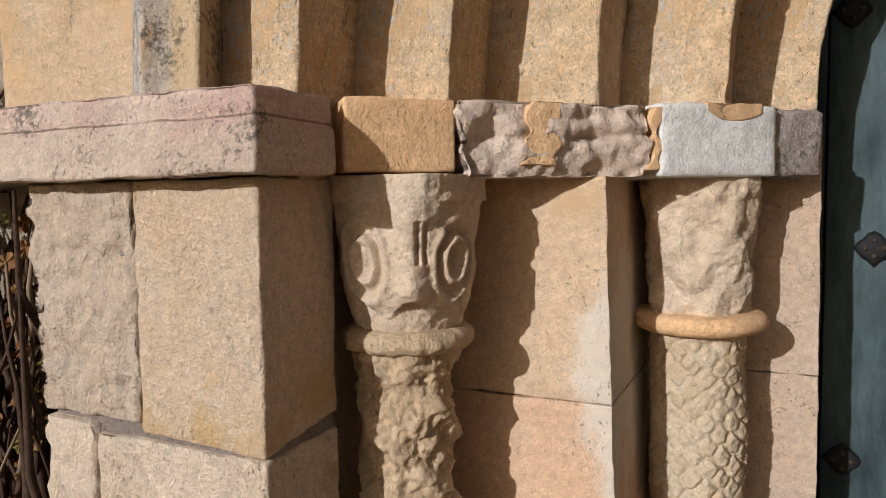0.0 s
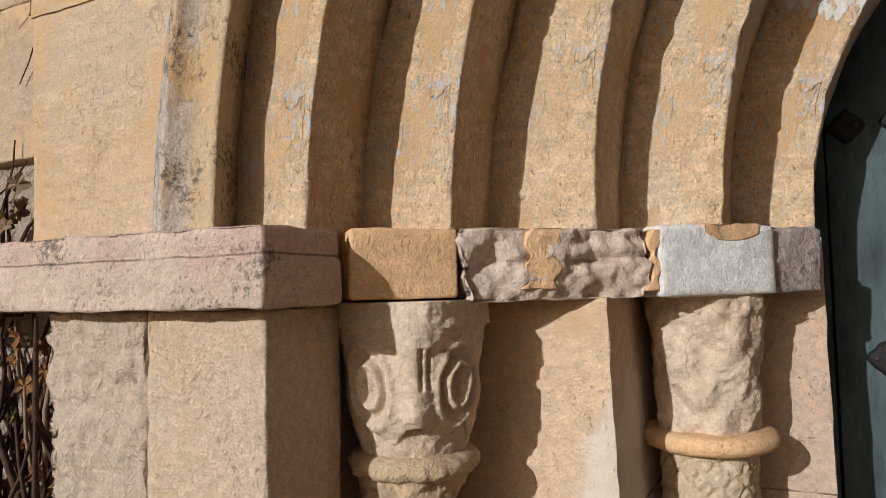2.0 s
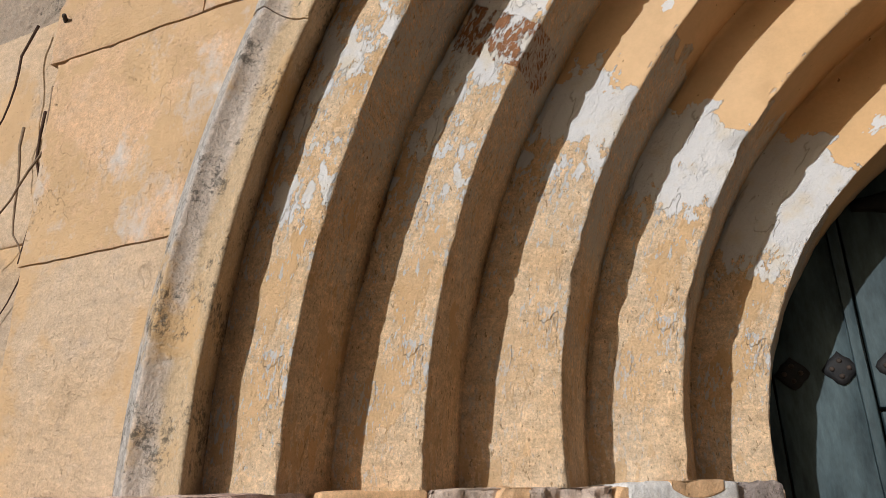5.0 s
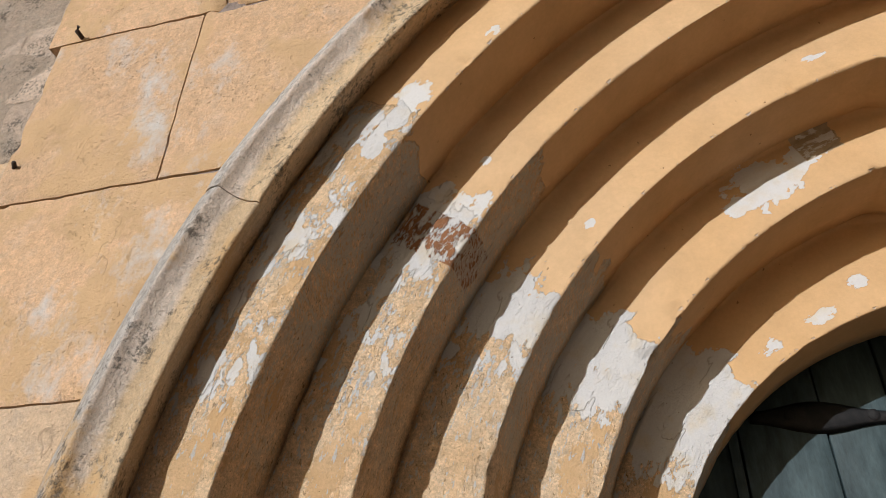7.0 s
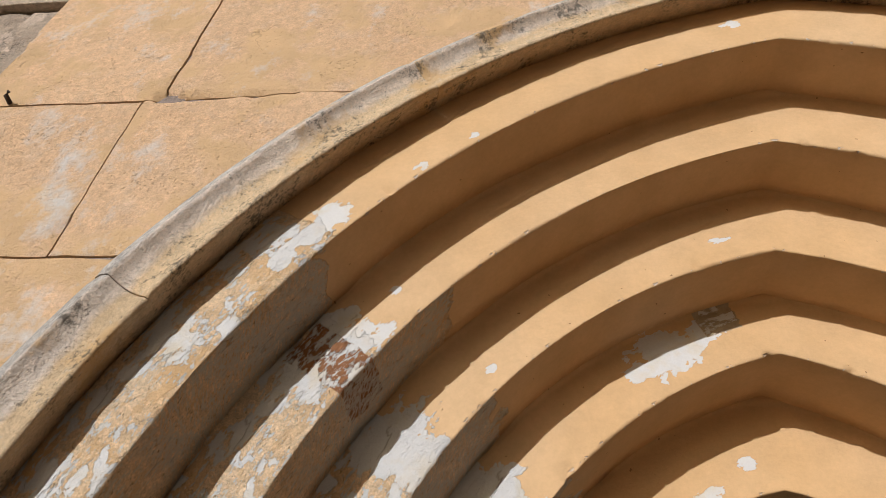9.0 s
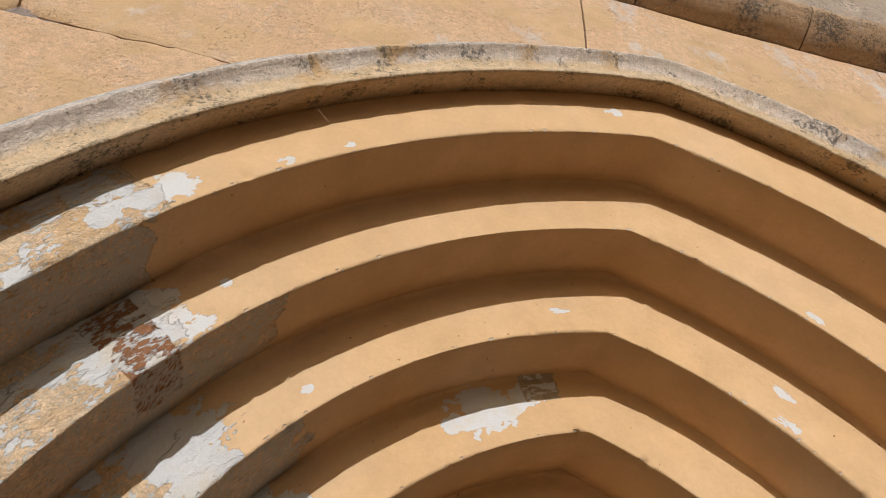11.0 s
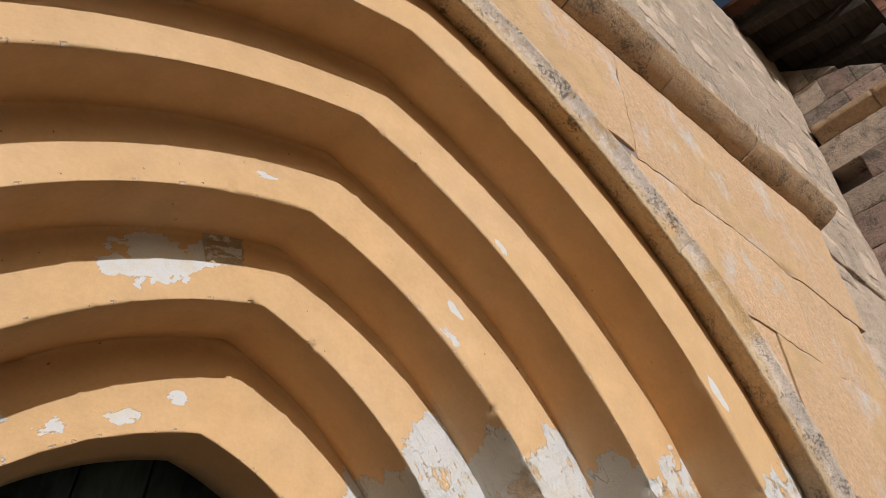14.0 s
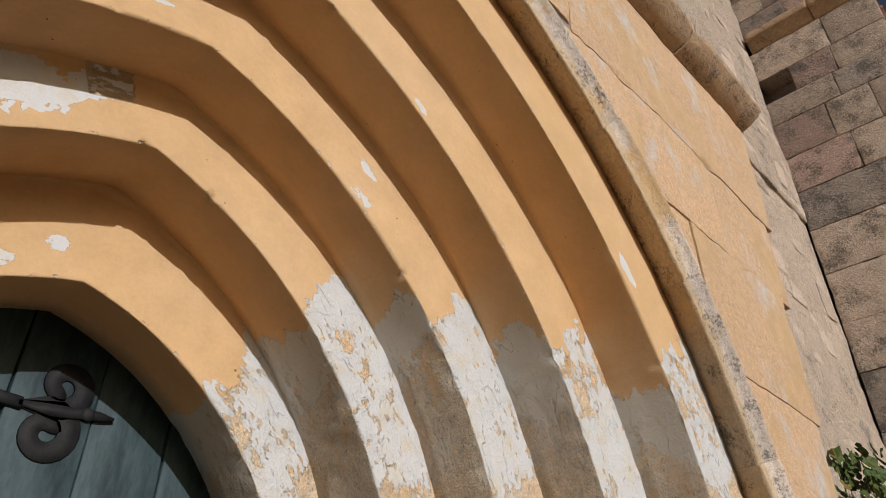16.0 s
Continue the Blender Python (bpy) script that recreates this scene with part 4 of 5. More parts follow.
def eave():
    roof = thing("roof_eave", (4.2, -0.3, 7.4), "dark timber eave with clay tiles along its edge", "roof")
    for i in range(9):
        y = 0.35 - i * 0.14
        block("eave_board", 3.55, 7.4, y - 0.068, y + 0.068, 7.98 - i * 0.028, 8.0 - i * 0.028, M_DARKWOOD, roof, step=0.5, r=0.003)
    for i in range(9):
        x = 3.62 + i * 0.42
        cs = [(x, -0.80, 7.60), (x + .1, -0.80, 7.60), (x + .1, .3, 7.85), (x, .3, 7.85), (x, -0.80, 7.74), (x + .1, -0.80, 7.74), (x + .1, .3, 7.985), (x, .3, 7.985)]
        mesh_part("rafter", *rounded_hexa(cs, r=0.006, step=0.3), M_DARKWOOD, roof)
    rng = random.Random(17)
    for i in range(20):
        x = 3.55 + i * 0.19
        dz, dy = rng.uniform(-0.015, 0.015), rng.uniform(-0.03, 0.02)
        bm = bmesh.new()
        rows = []
        for y, z in ((-0.90 + dy, 7.80 + dz), (0.3, 8.07)):
            for rr in (0.095, 0.078):
                rows.append([bm.verts.new((x + rr * math.cos(a), y, z + rr * math.sin(a))) for a in [math.pi * q / 8 for q in range(9)]])
        for a, b in ((0, 2), (3, 1), (1, 0), (2, 3)):
            for q in range(8):
                bm.faces.new((rows[a][q], rows[a][q + 1], rows[b][q + 1], rows[b][q]))
        for q in (0, 8):
            bm.faces.new((rows[0][q], rows[1][q], rows[3][q], rows[2][q]))
        part("roof_tile", bm, M_TILE, roof)


eave()


# ---------------------------------------------------------------- impost
def impost_left():
    slab = thing("impost_slab", (-2.1, -0.16, IMPOST_BOTTOM), "weathered pinkish limestone impost slab with an incised line", "impost", "impost blocks")

    def groove(p, f, ax):
        p = p.copy()
        h = (p.z - IMPOST_BOTTOM) / (IMPOST_TOP - IMPOST_BOTTOM)
        line = 0.66 + 0.02 * nz(p, 3, 2)
        if abs(ax.z) < 0.3 and (ax.y < -0.5 or ax.x > 0.5):
            k = math.exp(-((h - line) / 0.05) ** 2) * 0.010
            p -= ax * (k * (0.6 + nz(p, 8)))
            if h > line:
                p -= ax * (0.005 * (h - line) / 0.3)
            p -= ax * 0.02 * max(0, nz(p, 13, 3) - 0.45)
        return p

    cs = [(-3.2, -0.180, IMPOST_BOTTOM - .006), (-1.540, -0.182, IMPOST_BOTTOM), (-1.541, 0.038, IMPOST_BOTTOM + .002), (-3.2, 0.14, IMPOST_BOTTOM),
          (-3.2, -0.160, IMPOST_TOP + .010), (-1.551, -0.160, IMPOST_TOP), (-1.545, 0.038, IMPOST_TOP), (-3.2, 0.14, IMPOST_TOP)]
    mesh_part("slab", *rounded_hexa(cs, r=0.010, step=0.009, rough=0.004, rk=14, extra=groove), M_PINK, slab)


impost_left()
P0, P1 = Vector((-1.538, 0.042, 0)), Vector((-0.826, 0.719, 0))   # the splayed face of the impost
SPLAY = (P1 - P0).normalized()
BACK = Vector((-SPLAY.y, SPLAY.x, 0))
SPLAY_LEN = (P1 - P0).length


def splay_block(name, s0, s1, z0, z1, mat, label, depth=0.42, proud=0.0, extra=None, step=0.012, r=0.008, rough=0.004, rk=14):
    a, b = P0 + SPLAY * s0 - BACK * proud, P0 + SPLAY * s1 - BACK * proud
    cs = []
    for z in (z0, z1):
        for q in (a, b, b + BACK * depth, a + BACK * depth):
            cs.append((q.x, q.y, z))
    owner = thing("impost_block", (a.x, a.y, z0), label, "impost", "impost blocks")
    mesh_part("block", *rounded_hexa(cs, r=r, step=step, rough=rough, rk=rk, extra=extra), mat, owner)
    return owner


def eroded(p, f, ax):
    if ax.z:
        return p
    e = 0.020 * fbm(p, 10, 3) + 0.012 * fbm(p, 32, 5)
    hole = math.exp(-((f[0] - 0.16) / 0.07) ** 2 - ((f[2] - 0.55) / 0.22) ** 2) * 0.035
    gap = math.exp(-((f[2] - 0.48 - 0.1 * f[0]) / 0.05) ** 2) * 0.014 * (1 if f[0] > 0.45 else 0.3)
    low = 0.012 * math.exp(-(f[2] / 0.2) ** 2)
    return p + ax * (e - hole - gap - low - 0.004)


def plaster_rest(p, f, ax):
    """A rest of ochre plaster with a ragged outline."""
    lean = 0.034 * (f[2] - 0.5) + 0.010 * math.sin(5.0 * f[2] + 0.6)
    ragged = (f[0] - 0.5) * 0.030 * nz((0, 0, p.z), 40, 3) + 0.005 * nz(p, 60, 5)
    return p + SPLAY * (lean + ragged) + ax * 0.002 * nz(p, 12)


def plaster_tongue(p, f, ax):
    """A rest of plaster lying over the upper arris, hanging lowest in its middle."""
    return p + Vector((0, 0, (1 - f[2]) * (0.020 * (2 * f[0] - 1) ** 2 + 0.005 * nz(p, 30, 2)))) + ax * 0.001 * nz(p, 14)


def round_white(p, f, ax):
    p = p.copy()
    p -= ax * (0.004 * max(0, nz(p, 12, 3)) + 0.003 * math.exp(-((f[2] - 0.55) / 0.03) ** 2) * (1 if nz(p, 6) > -0.1 else 0))
    if f[0] > 0.88:
        p -= (ax + SPLAY) * 0.016 * ((f[0] - 0.88) / 0.12) ** 2 * (1 if ax.z == 0 else 0.4)
    return p


S1, S2, S3, S4 = SPLAY_LEN * 0.223, SPLAY_LEN * 0.667, SPLAY_LEN * 1.0, SPLAY_LEN * 1.13
splay_block("a", 0.008, S1, IMPOST_BOTTOM + .008, IMPOST_TOP + .004, M_OCHRE, "ochre-painted impost block beside the pink slab", step=0.02, rough=0.003)
splay_block("b", S1 + .002, S2 - .012, IMPOST_BOTTOM - .002, IMPOST_TOP + .004, M_ERODED, "deeply eroded pale limestone impost block with a hollow", extra=eroded, step=0.007)
splay_block("c", SPLAY_LEN * 0.372, SPLAY_LEN * 0.436, IMPOST_BOTTOM + .02, IMPOST_TOP + .006, M_OCHRE, "ragged rest of ochre plaster on the eroded impost", depth=0.05, proud=0.004, extra=plaster_rest, step=0.005, r=0.003)
splay_block("d", S2 - .012, S2 + .006, IMPOST_BOTTOM + .01, IMPOST_TOP + .002, M_OCHRE, "thin ochre plaster edge beside the limewashed impost", depth=0.1, proud=0.002, extra=plaster_rest, step=0.006, r=0.003)
splay_block("e", S2 + .004, S3, IMPOST_BOTTOM - .004, IMPOST_TOP + .012, M_WHITE, "white limewashed impost block with worn corner", extra=round_white, step=0.012, r=0.012, proud=0.004)
splay_block("f", S2 + .12, S2 + .26, IMPOST_TOP - .024, IMPOST_TOP + .0145, M_OCHRE, "patch of ochre plaster on top of the limewashed impost", depth=0.1, proud=0.0055, extra=plaster_tongue, step=0.006, r=0.004)
splay_block("g", S3 - .02, S4, IMPOST_BOTTOM - .002, IMPOST_TOP + .006, M_GREYST, "rough grey end of the impost beside the door jamb", proud=-0.022, rough=0.009, rk=18)
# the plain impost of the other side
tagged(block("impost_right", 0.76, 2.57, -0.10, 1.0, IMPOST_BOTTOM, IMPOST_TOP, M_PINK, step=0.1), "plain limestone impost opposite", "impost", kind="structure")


# ---------------------------------------------------------------- left pier
def pier():
    owner = thing("pier", (-1.87, -0.12, 0), "pier of pale rough and dressed tan limestone blocks", "pier", "jamb piers")
    yf = -0.114

    def ragged(p, f, ax):
        if f[0] < 0.02:
            p = p + Vector((0.018 * fbm(p, 11, 2) + 0.006, 0, 0))
        return p + (ax * (0.004 + 0.010 * fbm(p, 26, 4) - 0.018 * max(0.0, nz(p, 38, 2) - 0.2)) if abs(ax.z) < 0.5 else Vector())

    def blk(x0, x1, z0, z1, mat, label, y1=0.10, extra=None, rough=0.004, slant=0.0, step=0.02, top=0.0):
        cs = [(x0, yf, z0), (x1, yf, z0 + slant), (x1, y1, z0 + slant + .03), (x0, y1, z0), (x0 - top, yf, z1), (x1, yf, z1), (x1, y1, z1), (x0 - top, y1, z1)]
        mesh_part("limestone_block", *rounded_hexa(cs, r=0.007, step=step, rough=rough, rk=16, extra=extra), mat, owner, label)

    blk(-2.150, -1.886, 1.352, 1.797, M_PIER_ROUGH, "rough pecked pale block", extra=ragged, rough=0.005, top=0.024, step=0.008)
    blk(-1.880, -1.594, 1.338, 1.797, M_PIER, "smooth dressed tan block", slant=-0.012)
    blk(-2.145, -2.012, 0.93, 1.342, M_PIER_ROUGH, "", extra=ragged)
    blk(-2.003, -1.594, 0.90, 1.322, M_PIER_ROUGH, "", rough=0.006, slant=0.002)
    blk(-2.14, -1.594, 0.42, 0.895, M_PIER, "")
    blk(-2.14, -1.594, 0.0, 0.415, M_PIER_ROUGH, "")
    block("mortar_bed", -2.135, -1.60, yf + 0.013, 0.095, 0.0, 1.79, M_MORTAR, owner, "grey cement mortar", step=0.05, rough=0.004)
    block("return_stone", -1.95, -1.655, 0.105, 0.52, 0.0, 1.80, M_PIER, owner, step=0.06, rough=0.005)


pier()


def pillar(owner_name, label, xr, yf, x0, y1, zs, mats, batter):
    owner = thing(owner_name, (xr, yf, 0), label, "pillar", "jamb piers")
    for (z0, z1), mat in zip(zip(zs[:-1], zs[1:]), mats):
        e = lambda z: batter * (1.8 - z)
        cs = [(x0, yf, z0 + .001), (xr + e(z0), yf, z0 + .001), (xr + e(z0), y1, z0 + .001), (x0, y1, z0 + .001), (x0, yf, z1 - .001), (xr + e(z1), yf, z1 - .001), (xr + e(z1), y1, z1 - .001), (x0, y1, z1 - .001)]
        mesh_part("dressed_block", *rounded_hexa(cs, r=0.003, step=0.025, rough=0.004, rk=13), mat, owner)
    return owner


pillar("pillar", "square pillar of worn tan plaster with white patches", -1.149, 0.408, -1.62, 0.86, (0.0, 0.62, 1.33, 1.80), (M_PILLAR_LOW, M_PILLAR_LOW, M_PILLAR), 0.03)
pillar("door_jamb", "smooth beige stone jamb beside the door", -0.745, 0.905, -1.4, 1.085, (0.0, 0.6, 1.312, 1.93), (M_JAMB, M_JAMB, M_JAMB), 0.01)
for i in range(5):
    tagged(block("jamb_right", ARCH_SPAN[i] + 0.02, ARCH_SPAN[i] + 0.6, ARCH_Y[i], ARCH_Y[i + 1] + .02, 0.0, IMPOST_BOTTOM, M_PILLAR, step=0.2), "plain worn jamb step opposite", "jamb", kind="structure")
tagged(block("pier_right", 1.64, 2.57, FRONT, 0.3, 0.0, IMPOST_BOTTOM, M_PIER, step=0.2), "plain limestone pier opposite", "pier", kind="structure")


# ---------------------------------------------------------------- columns
def spaced(a, b, n):
    return [a + (b - a) * i / n for i in range(n + 1)]


def bumpd(d, w):
    return math.exp(-(d / w) ** 2)


def wrap(a):
    return (a + math.pi) % (2 * math.pi) - math.pi


def column_spiral():
    cx, cy = -1.505, 0.225
    col = thing("column", (cx, cy, 0), "nook column with spiral-carved shaft and volute capital", "column", "nook columns")
    nose = radians(-59)

    def shaft(a, z, r):
        p = Vector((math.cos(a) * 0.1, math.sin(a) * 0.1, z))
        ph = 3 * a + z * 34
        leaf = math.sin(ph) * 0.5 + 0.35 * math.sin(2 * ph + 9 * z) + 0.3 * math.sin(ph * 0.5 - 60 * z)
        neck = 1 if z < 1.41 else max(0.25, 1 - (z - 1.41) / 0.05)
        return r + neck * 0.015 * leaf + 0.011 * fbm(p, 26, 2) + 0.007 * fbm(p, 70, 4)

    lathe("shaft", cx - 0.005, cy, [(z, 0.092 + 0.016 * max(0.0, (z - 1.40) / 0.066)) for z in spaced(0.2, 1.466, 260)], M_SHAFT, col, "warm limestone shaft carved with a spiral of leaves", n=150, shape=shaft)

    def ring(a, z, r):
        p = Vector((math.cos(a) * 0.13, math.sin(a) * 0.13, z))
        return r + 0.008 * fbm(p, 40, 6) * (1.5 if z < 1.488 else 0.6)

    prof = [(1.462, 0.085), (1.465, 0.112), (1.471, 0.125), (1.480, 0.131), (1.490, 0.132), (1.499, 0.128), (1.506, 0.119), (1.510, 0.104), (1.512, 0.08)]
    lathe("astragal", cx, cy, prof, M_SHAFT, col, "chipped rounded collar ring", n=110, shape=ring)

    def capital(a, z, r):
        h = (z - 1.506) / (1.80 - 1.506)
        d = wrap(a - nose)
        ca, sa = abs(math.cos(a)), abs(math.sin(a))
        square = 1 / max(ca, sa)
        k = min(max((h - 0.55) / 0.4, 0), 1)
        rr = r * (1 + (min(square, 1.30) - 1) * 0.75 * k)
        s = d * 0.140                                  # metres round the bell
        zz = z
        # central ridge, running down to a rounded snout
        rr += 0.022 * bumpd(s, 0.030) * min(1, max(0, (h - 0.10) / 0.2)) * (1.15 - 0.55 * h)
        rr += 0.016 * bumpd(s, 0.036) * bumpd(zz - 1.582, 0.026)
        rr -= 0.010 * (bumpd(s - 0.012, 0.004) + bumpd(s - 0.027, 0.004)) * (1 if 0.45 < h < 0.72 else 0)
        for sg in (-1, 1):
            q = math.hypot((s - sg * 0.096) / 0.66, zz - 1.645 - 0.25 * (s - sg * 0.096) * sg)
            rr -= 0.010 * bumpd(q - 0.058, 0.010)
            rr += 0.011 * bumpd(q - 0.040, 0.008)
            rr -= 0.017 * bumpd(math.hypot((s - sg * 0.092) / 0.66, zz - 1.640), 0.022)
            rr += 0.008 * bumpd(q - 0.078, 0.012)
            brow = zz - 1.712 + 0.35 * abs(s - sg * 0.055)
            rr -= 0.010 * bumpd(brow, 0.010) * bumpd(s - sg * 0.075, 0.05)
        # overhanging lip and plain necking below it
        lip = 1.552 + 0.020 * math.cos(s * 55)
        if zz < lip:
            rr = min(rr, 0.105 + 0.014 * max(0, (zz - 1.506) / 0.06))
        if h > 0.84:
            rr = max(rr, 0.138 * min(square, 1.16)) - 0.006 * max(0, nz((a * 3, z * 30, 1), 1.0))
        p = Vector((math.cos(a) * 0.13, math.sin(a) * 0.13, z))
        return rr + 0.004 * fbm(p, 22, 3) + 0.002 * fbm(p, 80, 1)

    prof = [(z, 0.103 + 0.032 * math.sin(min(1, (z - 1.506) / 0.13) * math.pi / 2)) for z in spaced(1.506, 1.803, 120)]
    lathe("capital", cx, cy, prof, M_CARVED, col, "carved volute capital with two spiral eyes", n=260, shape=capital)
    block("base", cx - 0.13, cx + 0.13, cy - 0.13, cy + 0.13, 0.0, 0.21, M_SHAFT, col, step=0.05)


def column_scaled():
    cx, cy = -1.004, 0.745
    col = thing("column", (cx, cy, 0), "nook column with scale-pecked shaft and eroded capital", "column", "nook columns")

    def shaft(a, z, r):
        p = Vector((math.cos(a) * 0.1, math.sin(a) * 0.1, z))
        turn = a * 10 / (2 * math.pi) + 0.12 * nz(p, 11)
        row = z / 0.052 + 0.10 * nz(p, 13, 5)
        best = 0.0
        for shift in (0.0, 0.5):
            cell, f = (turn + shift) % 1.0, (row + shift) % 1.0
            best = max(best, (1.0 - 1.5 * abs(cell - 0.5) - 0.9 * abs(f - 0.45)) * (1.15 - 0.5 * f))
        scale = min(max((best - 0.42) / 0.16, 0.0), 1.0)
        worn = 0.55 + 0.75 * max(-0.5, nz(p, 7, 3))
        return r - 0.006 + 0.012 * scale * worn + 0.005 * fbm(p, 18, 2) + 0.0025 * fbm(p, 60, 4)

    lathe("shaft", cx, cy, [(z, 0.108) for z in spaced(0.2, 1.05, 60)[:-1] + spaced(1.05, 1.455, 170)], M_SHAFT2, col, "pale shaft pecked with rows of scales", n=220, shape=shaft)
    prof = [(1.441, 0.098), (1.443, 0.132), (1.449, 0.145), (1.459, 0.153), (1.471, 0.154), (1.481, 0.149), (1.488, 0.138), (1.490, 0.098)]
    lathe("astragal", cx, cy, prof, M_OCHRE, col, "smooth ochre-painted collar ring", n=90, shape=lambda a, z, r: r + 0.002 * fbm((a, z * 9, 0), 2))

    def capital(a, z, r):
        p = Vector((math.cos(a) * 0.12, math.sin(a) * 0.12, z))
        h = (z - 1.48) / 0.32
        square = min(1 / max(abs(math.cos(a)), abs(math.sin(a))), 1.25)
        rr = r * (1 + (square - 1) * 0.2 * h)
        groove = math.sin(a * 5 + z * 30) + 0.6 * math.sin(a * 9 - z * 46)
        return rr + 0.005 * groove * (1.2 - 0.5 * h) + 0.012 * (abs(nz(p, 12, 2)) - 0.25) + 0.006 * fbm(p, 30, 1) + 0.002 * fbm(p, 90, 1)

    lathe("capital", cx, cy, [(z, 0.109 + 0.022 * ((z - 1.481) / 0.32)) for z in spaced(1.481, 1.803, 110)], M_CARVED, col, "eroded pale stone capital with diagonal grooves", n=150, shape=capital)
    block("base", cx - 0.13, cx + 0.13, cy - 0.13, cy + 0.13, 0.0, 0.21, M_SHAFT2, col, step=0.05)


column_spiral()
column_scaled()


# ---------------------------------------------------------------- door
DOOR_Y = 1.225


def door():
    owner = thing("door_1", (0, DOOR_Y, 0), "old teal-painted plank door with iron plates and scrolled hinge", "door", kind="structure")
    xs = [-0.98, -0.72, -0.462, -0.20, 0.0, 0.235, 0.47, 0.72, 0.98]
    for i, (a, b) in enumerate(zip(xs[:-1], xs[1:])):
        cuts = [0.02, 2.140, 3.3] if -0.47 < a < 0.3 else [0.02, 3.3]
        for z0, z1 in zip(cuts[:-1], cuts[1:]):
            dy = 0.006 * (i % 2)
            block("plank", a + 0.003, b - 0.003, DOOR_Y + dy, DOOR_Y + 0.05, z0, z1 - (0.012 if z1 < 3 else 0), M_DOOR, owner, step=0.09, r=0.004, rough=0.002, rk=6)
    block("cover_strip", -0.500, -0.470, DOOR_Y - 0.014, DOOR_Y + 0.01, 0.02, 3.2, M_DOOR, owner, step=0.1, r=0.004)
    block("backing", -1.0, 1.0, DOOR_Y + 0.055, DOOR_Y + 0.07, 0.0, 3.4, M_DARKWOOD, owner, step=0.5)
    # diamond plates with four nail holes
    for x, z in ((-0.665, 2.251), (-0.538, 2.255), (-0.402, 2.253), (-0.29, 2.05), (-0.600, 1.607), (-0.662, 1.006), (0.45, 2.25), (0.62, 2.25)):
        bm = bmesh.new()
        n, rings = 16, []
        for rr, y in ((0.050, 0.0), (0.048, -0.006), (0.034, -0.010), (0.014, -0.012)):
            ring = []
            for i in range(n):
                a = 2 * math.pi * i / n + math.pi / 4
                sq = 1 / (abs(math.cos(a - math.pi / 4)) + abs(math.sin(a - math.pi / 4))) ** 0.75
                q = rr * sq * (1 + 0.05 * math.sin(7 * a + x * 40))
                ring.append(bm.verts.new((x + q * math.cos(a - math.pi / 4), DOOR_Y + y, z + q * math.sin(a - math.pi / 4))))
            rings.append(ring)
        for a, b in zip(rings[:-1], rings[1:]):
            for i in range(n):
                bm.faces.new((a[i], a[(i + 1) % n], b[(i + 1) % n], b[i]))
        bm.faces.new(rings[-1])
        plate = part("iron_plate", bm, M_IRON, owner, "diamond-shaped iron plate")
        for dx, dz in ((0.022, 0), (-0.022, 0), (0, 0.022), (0, -0.022)):
            nb = bmesh.new()
            bmesh.ops.create_uvsphere(nb, u_segments=8, v_segments=5, radius=0.0075, matrix=Matrix.Translation((x + dx, DOOR_Y - 0.011, z + dz)))
            part("nail_head", nb, M_RUST, plate)

    def flat_band(name, pts, w0, w1, thick, lab):
        bm = bmesh.new()
        rows = []
        for i, (x, z) in enumerate(pts):
            x2, z2 = pts[min(i + 1, len(pts) - 1)]
            x1, z1 = pts[max(i - 1, 0)]
            d = Vector((x2 - x1, 0, z2 - z1)).normalized()
            nrm = Vector((-d.z, 0, d.x))
            f = i / (len(pts) - 1)
            w = (w0 + (w1 - w0) * f) * (1 if 0 < i < len(pts) - 1 else 0.35)
            rows.append([bm.verts.new(Vector((x, DOOR_Y - 0.001, z)) + nrm * w), bm.verts.new(Vector((x, DOOR_Y - thick, z)) + nrm * w * 0.9),
                         bm.verts.new(Vector((x, DOOR_Y - thick, z)) - nrm * w * 0.9), bm.verts.new(Vector((x, DOOR_Y - 0.001, z)) - nrm * w)])
        for a, b in zip(rows[:-1], rows[1:]):
            for i in range(4):
                bm.faces.new((a[i], a[(i + 1) % 4], b[(i + 1) % 4], b[i]))
        bm.faces.new(rows[0])
        bm.faces.new(rows[-1][::-1])
        return part(name, bm, M_IRON, hinge, lab)

    hinge = thing("strap_hinge", (0.05, DOOR_Y, 2.7), "black wrought-iron strap hinge with scrolled ends", "hinge")
    leaf = [(-0.42 + 0.46 * t, 2.745 - 0.03 * t) for t in spaced(0, 1, 10)]
    bm = bmesh.new()
    rows = []
    for i, (x, z) in enumerate(leaf):
        t = i / 10
        w = 0.020 + 0.034 * math.sin(math.pi * min(1, t * 1.15)) ** 2
        rows.append([bm.verts.new((x, DOOR_Y - 0.001, z + w)), bm.verts.new((x, DOOR_Y - 0.014, z + w * 0.6)), bm.verts.new((x, DOOR_Y - 0.014, z - w * 0.6)), bm.verts.new((x, DOOR_Y - 0.001, z - w))])
    for a, b in zip(rows[:-1], rows[1:]):
        for i in range(4):
            bm.faces.new((a[i], a[(i + 1) % 4], b[(i + 1) % 4], b[i]))
    bm.faces.new(rows[0])
    bm.faces.new(rows[-1][::-1])
    part("strap", bm, M_IRON, hinge)

    def scroll(cx, cz, r0, start, turn, n=26):
        return [(cx + r0 * (1 - 0.72 * i / n) * math.cos(start + turn * i / n), cz + r0 * (1 - 0.72 * i / n) * math.sin(start + turn * i / n)) for i in range(n + 1)]

    flat_band("scroll", [(0.04, 2.715)] + scroll(0.135, 2.790, 0.070, radians(-110), radians(400)), 0.034, 0.022, 0.007, "upper curled scroll")
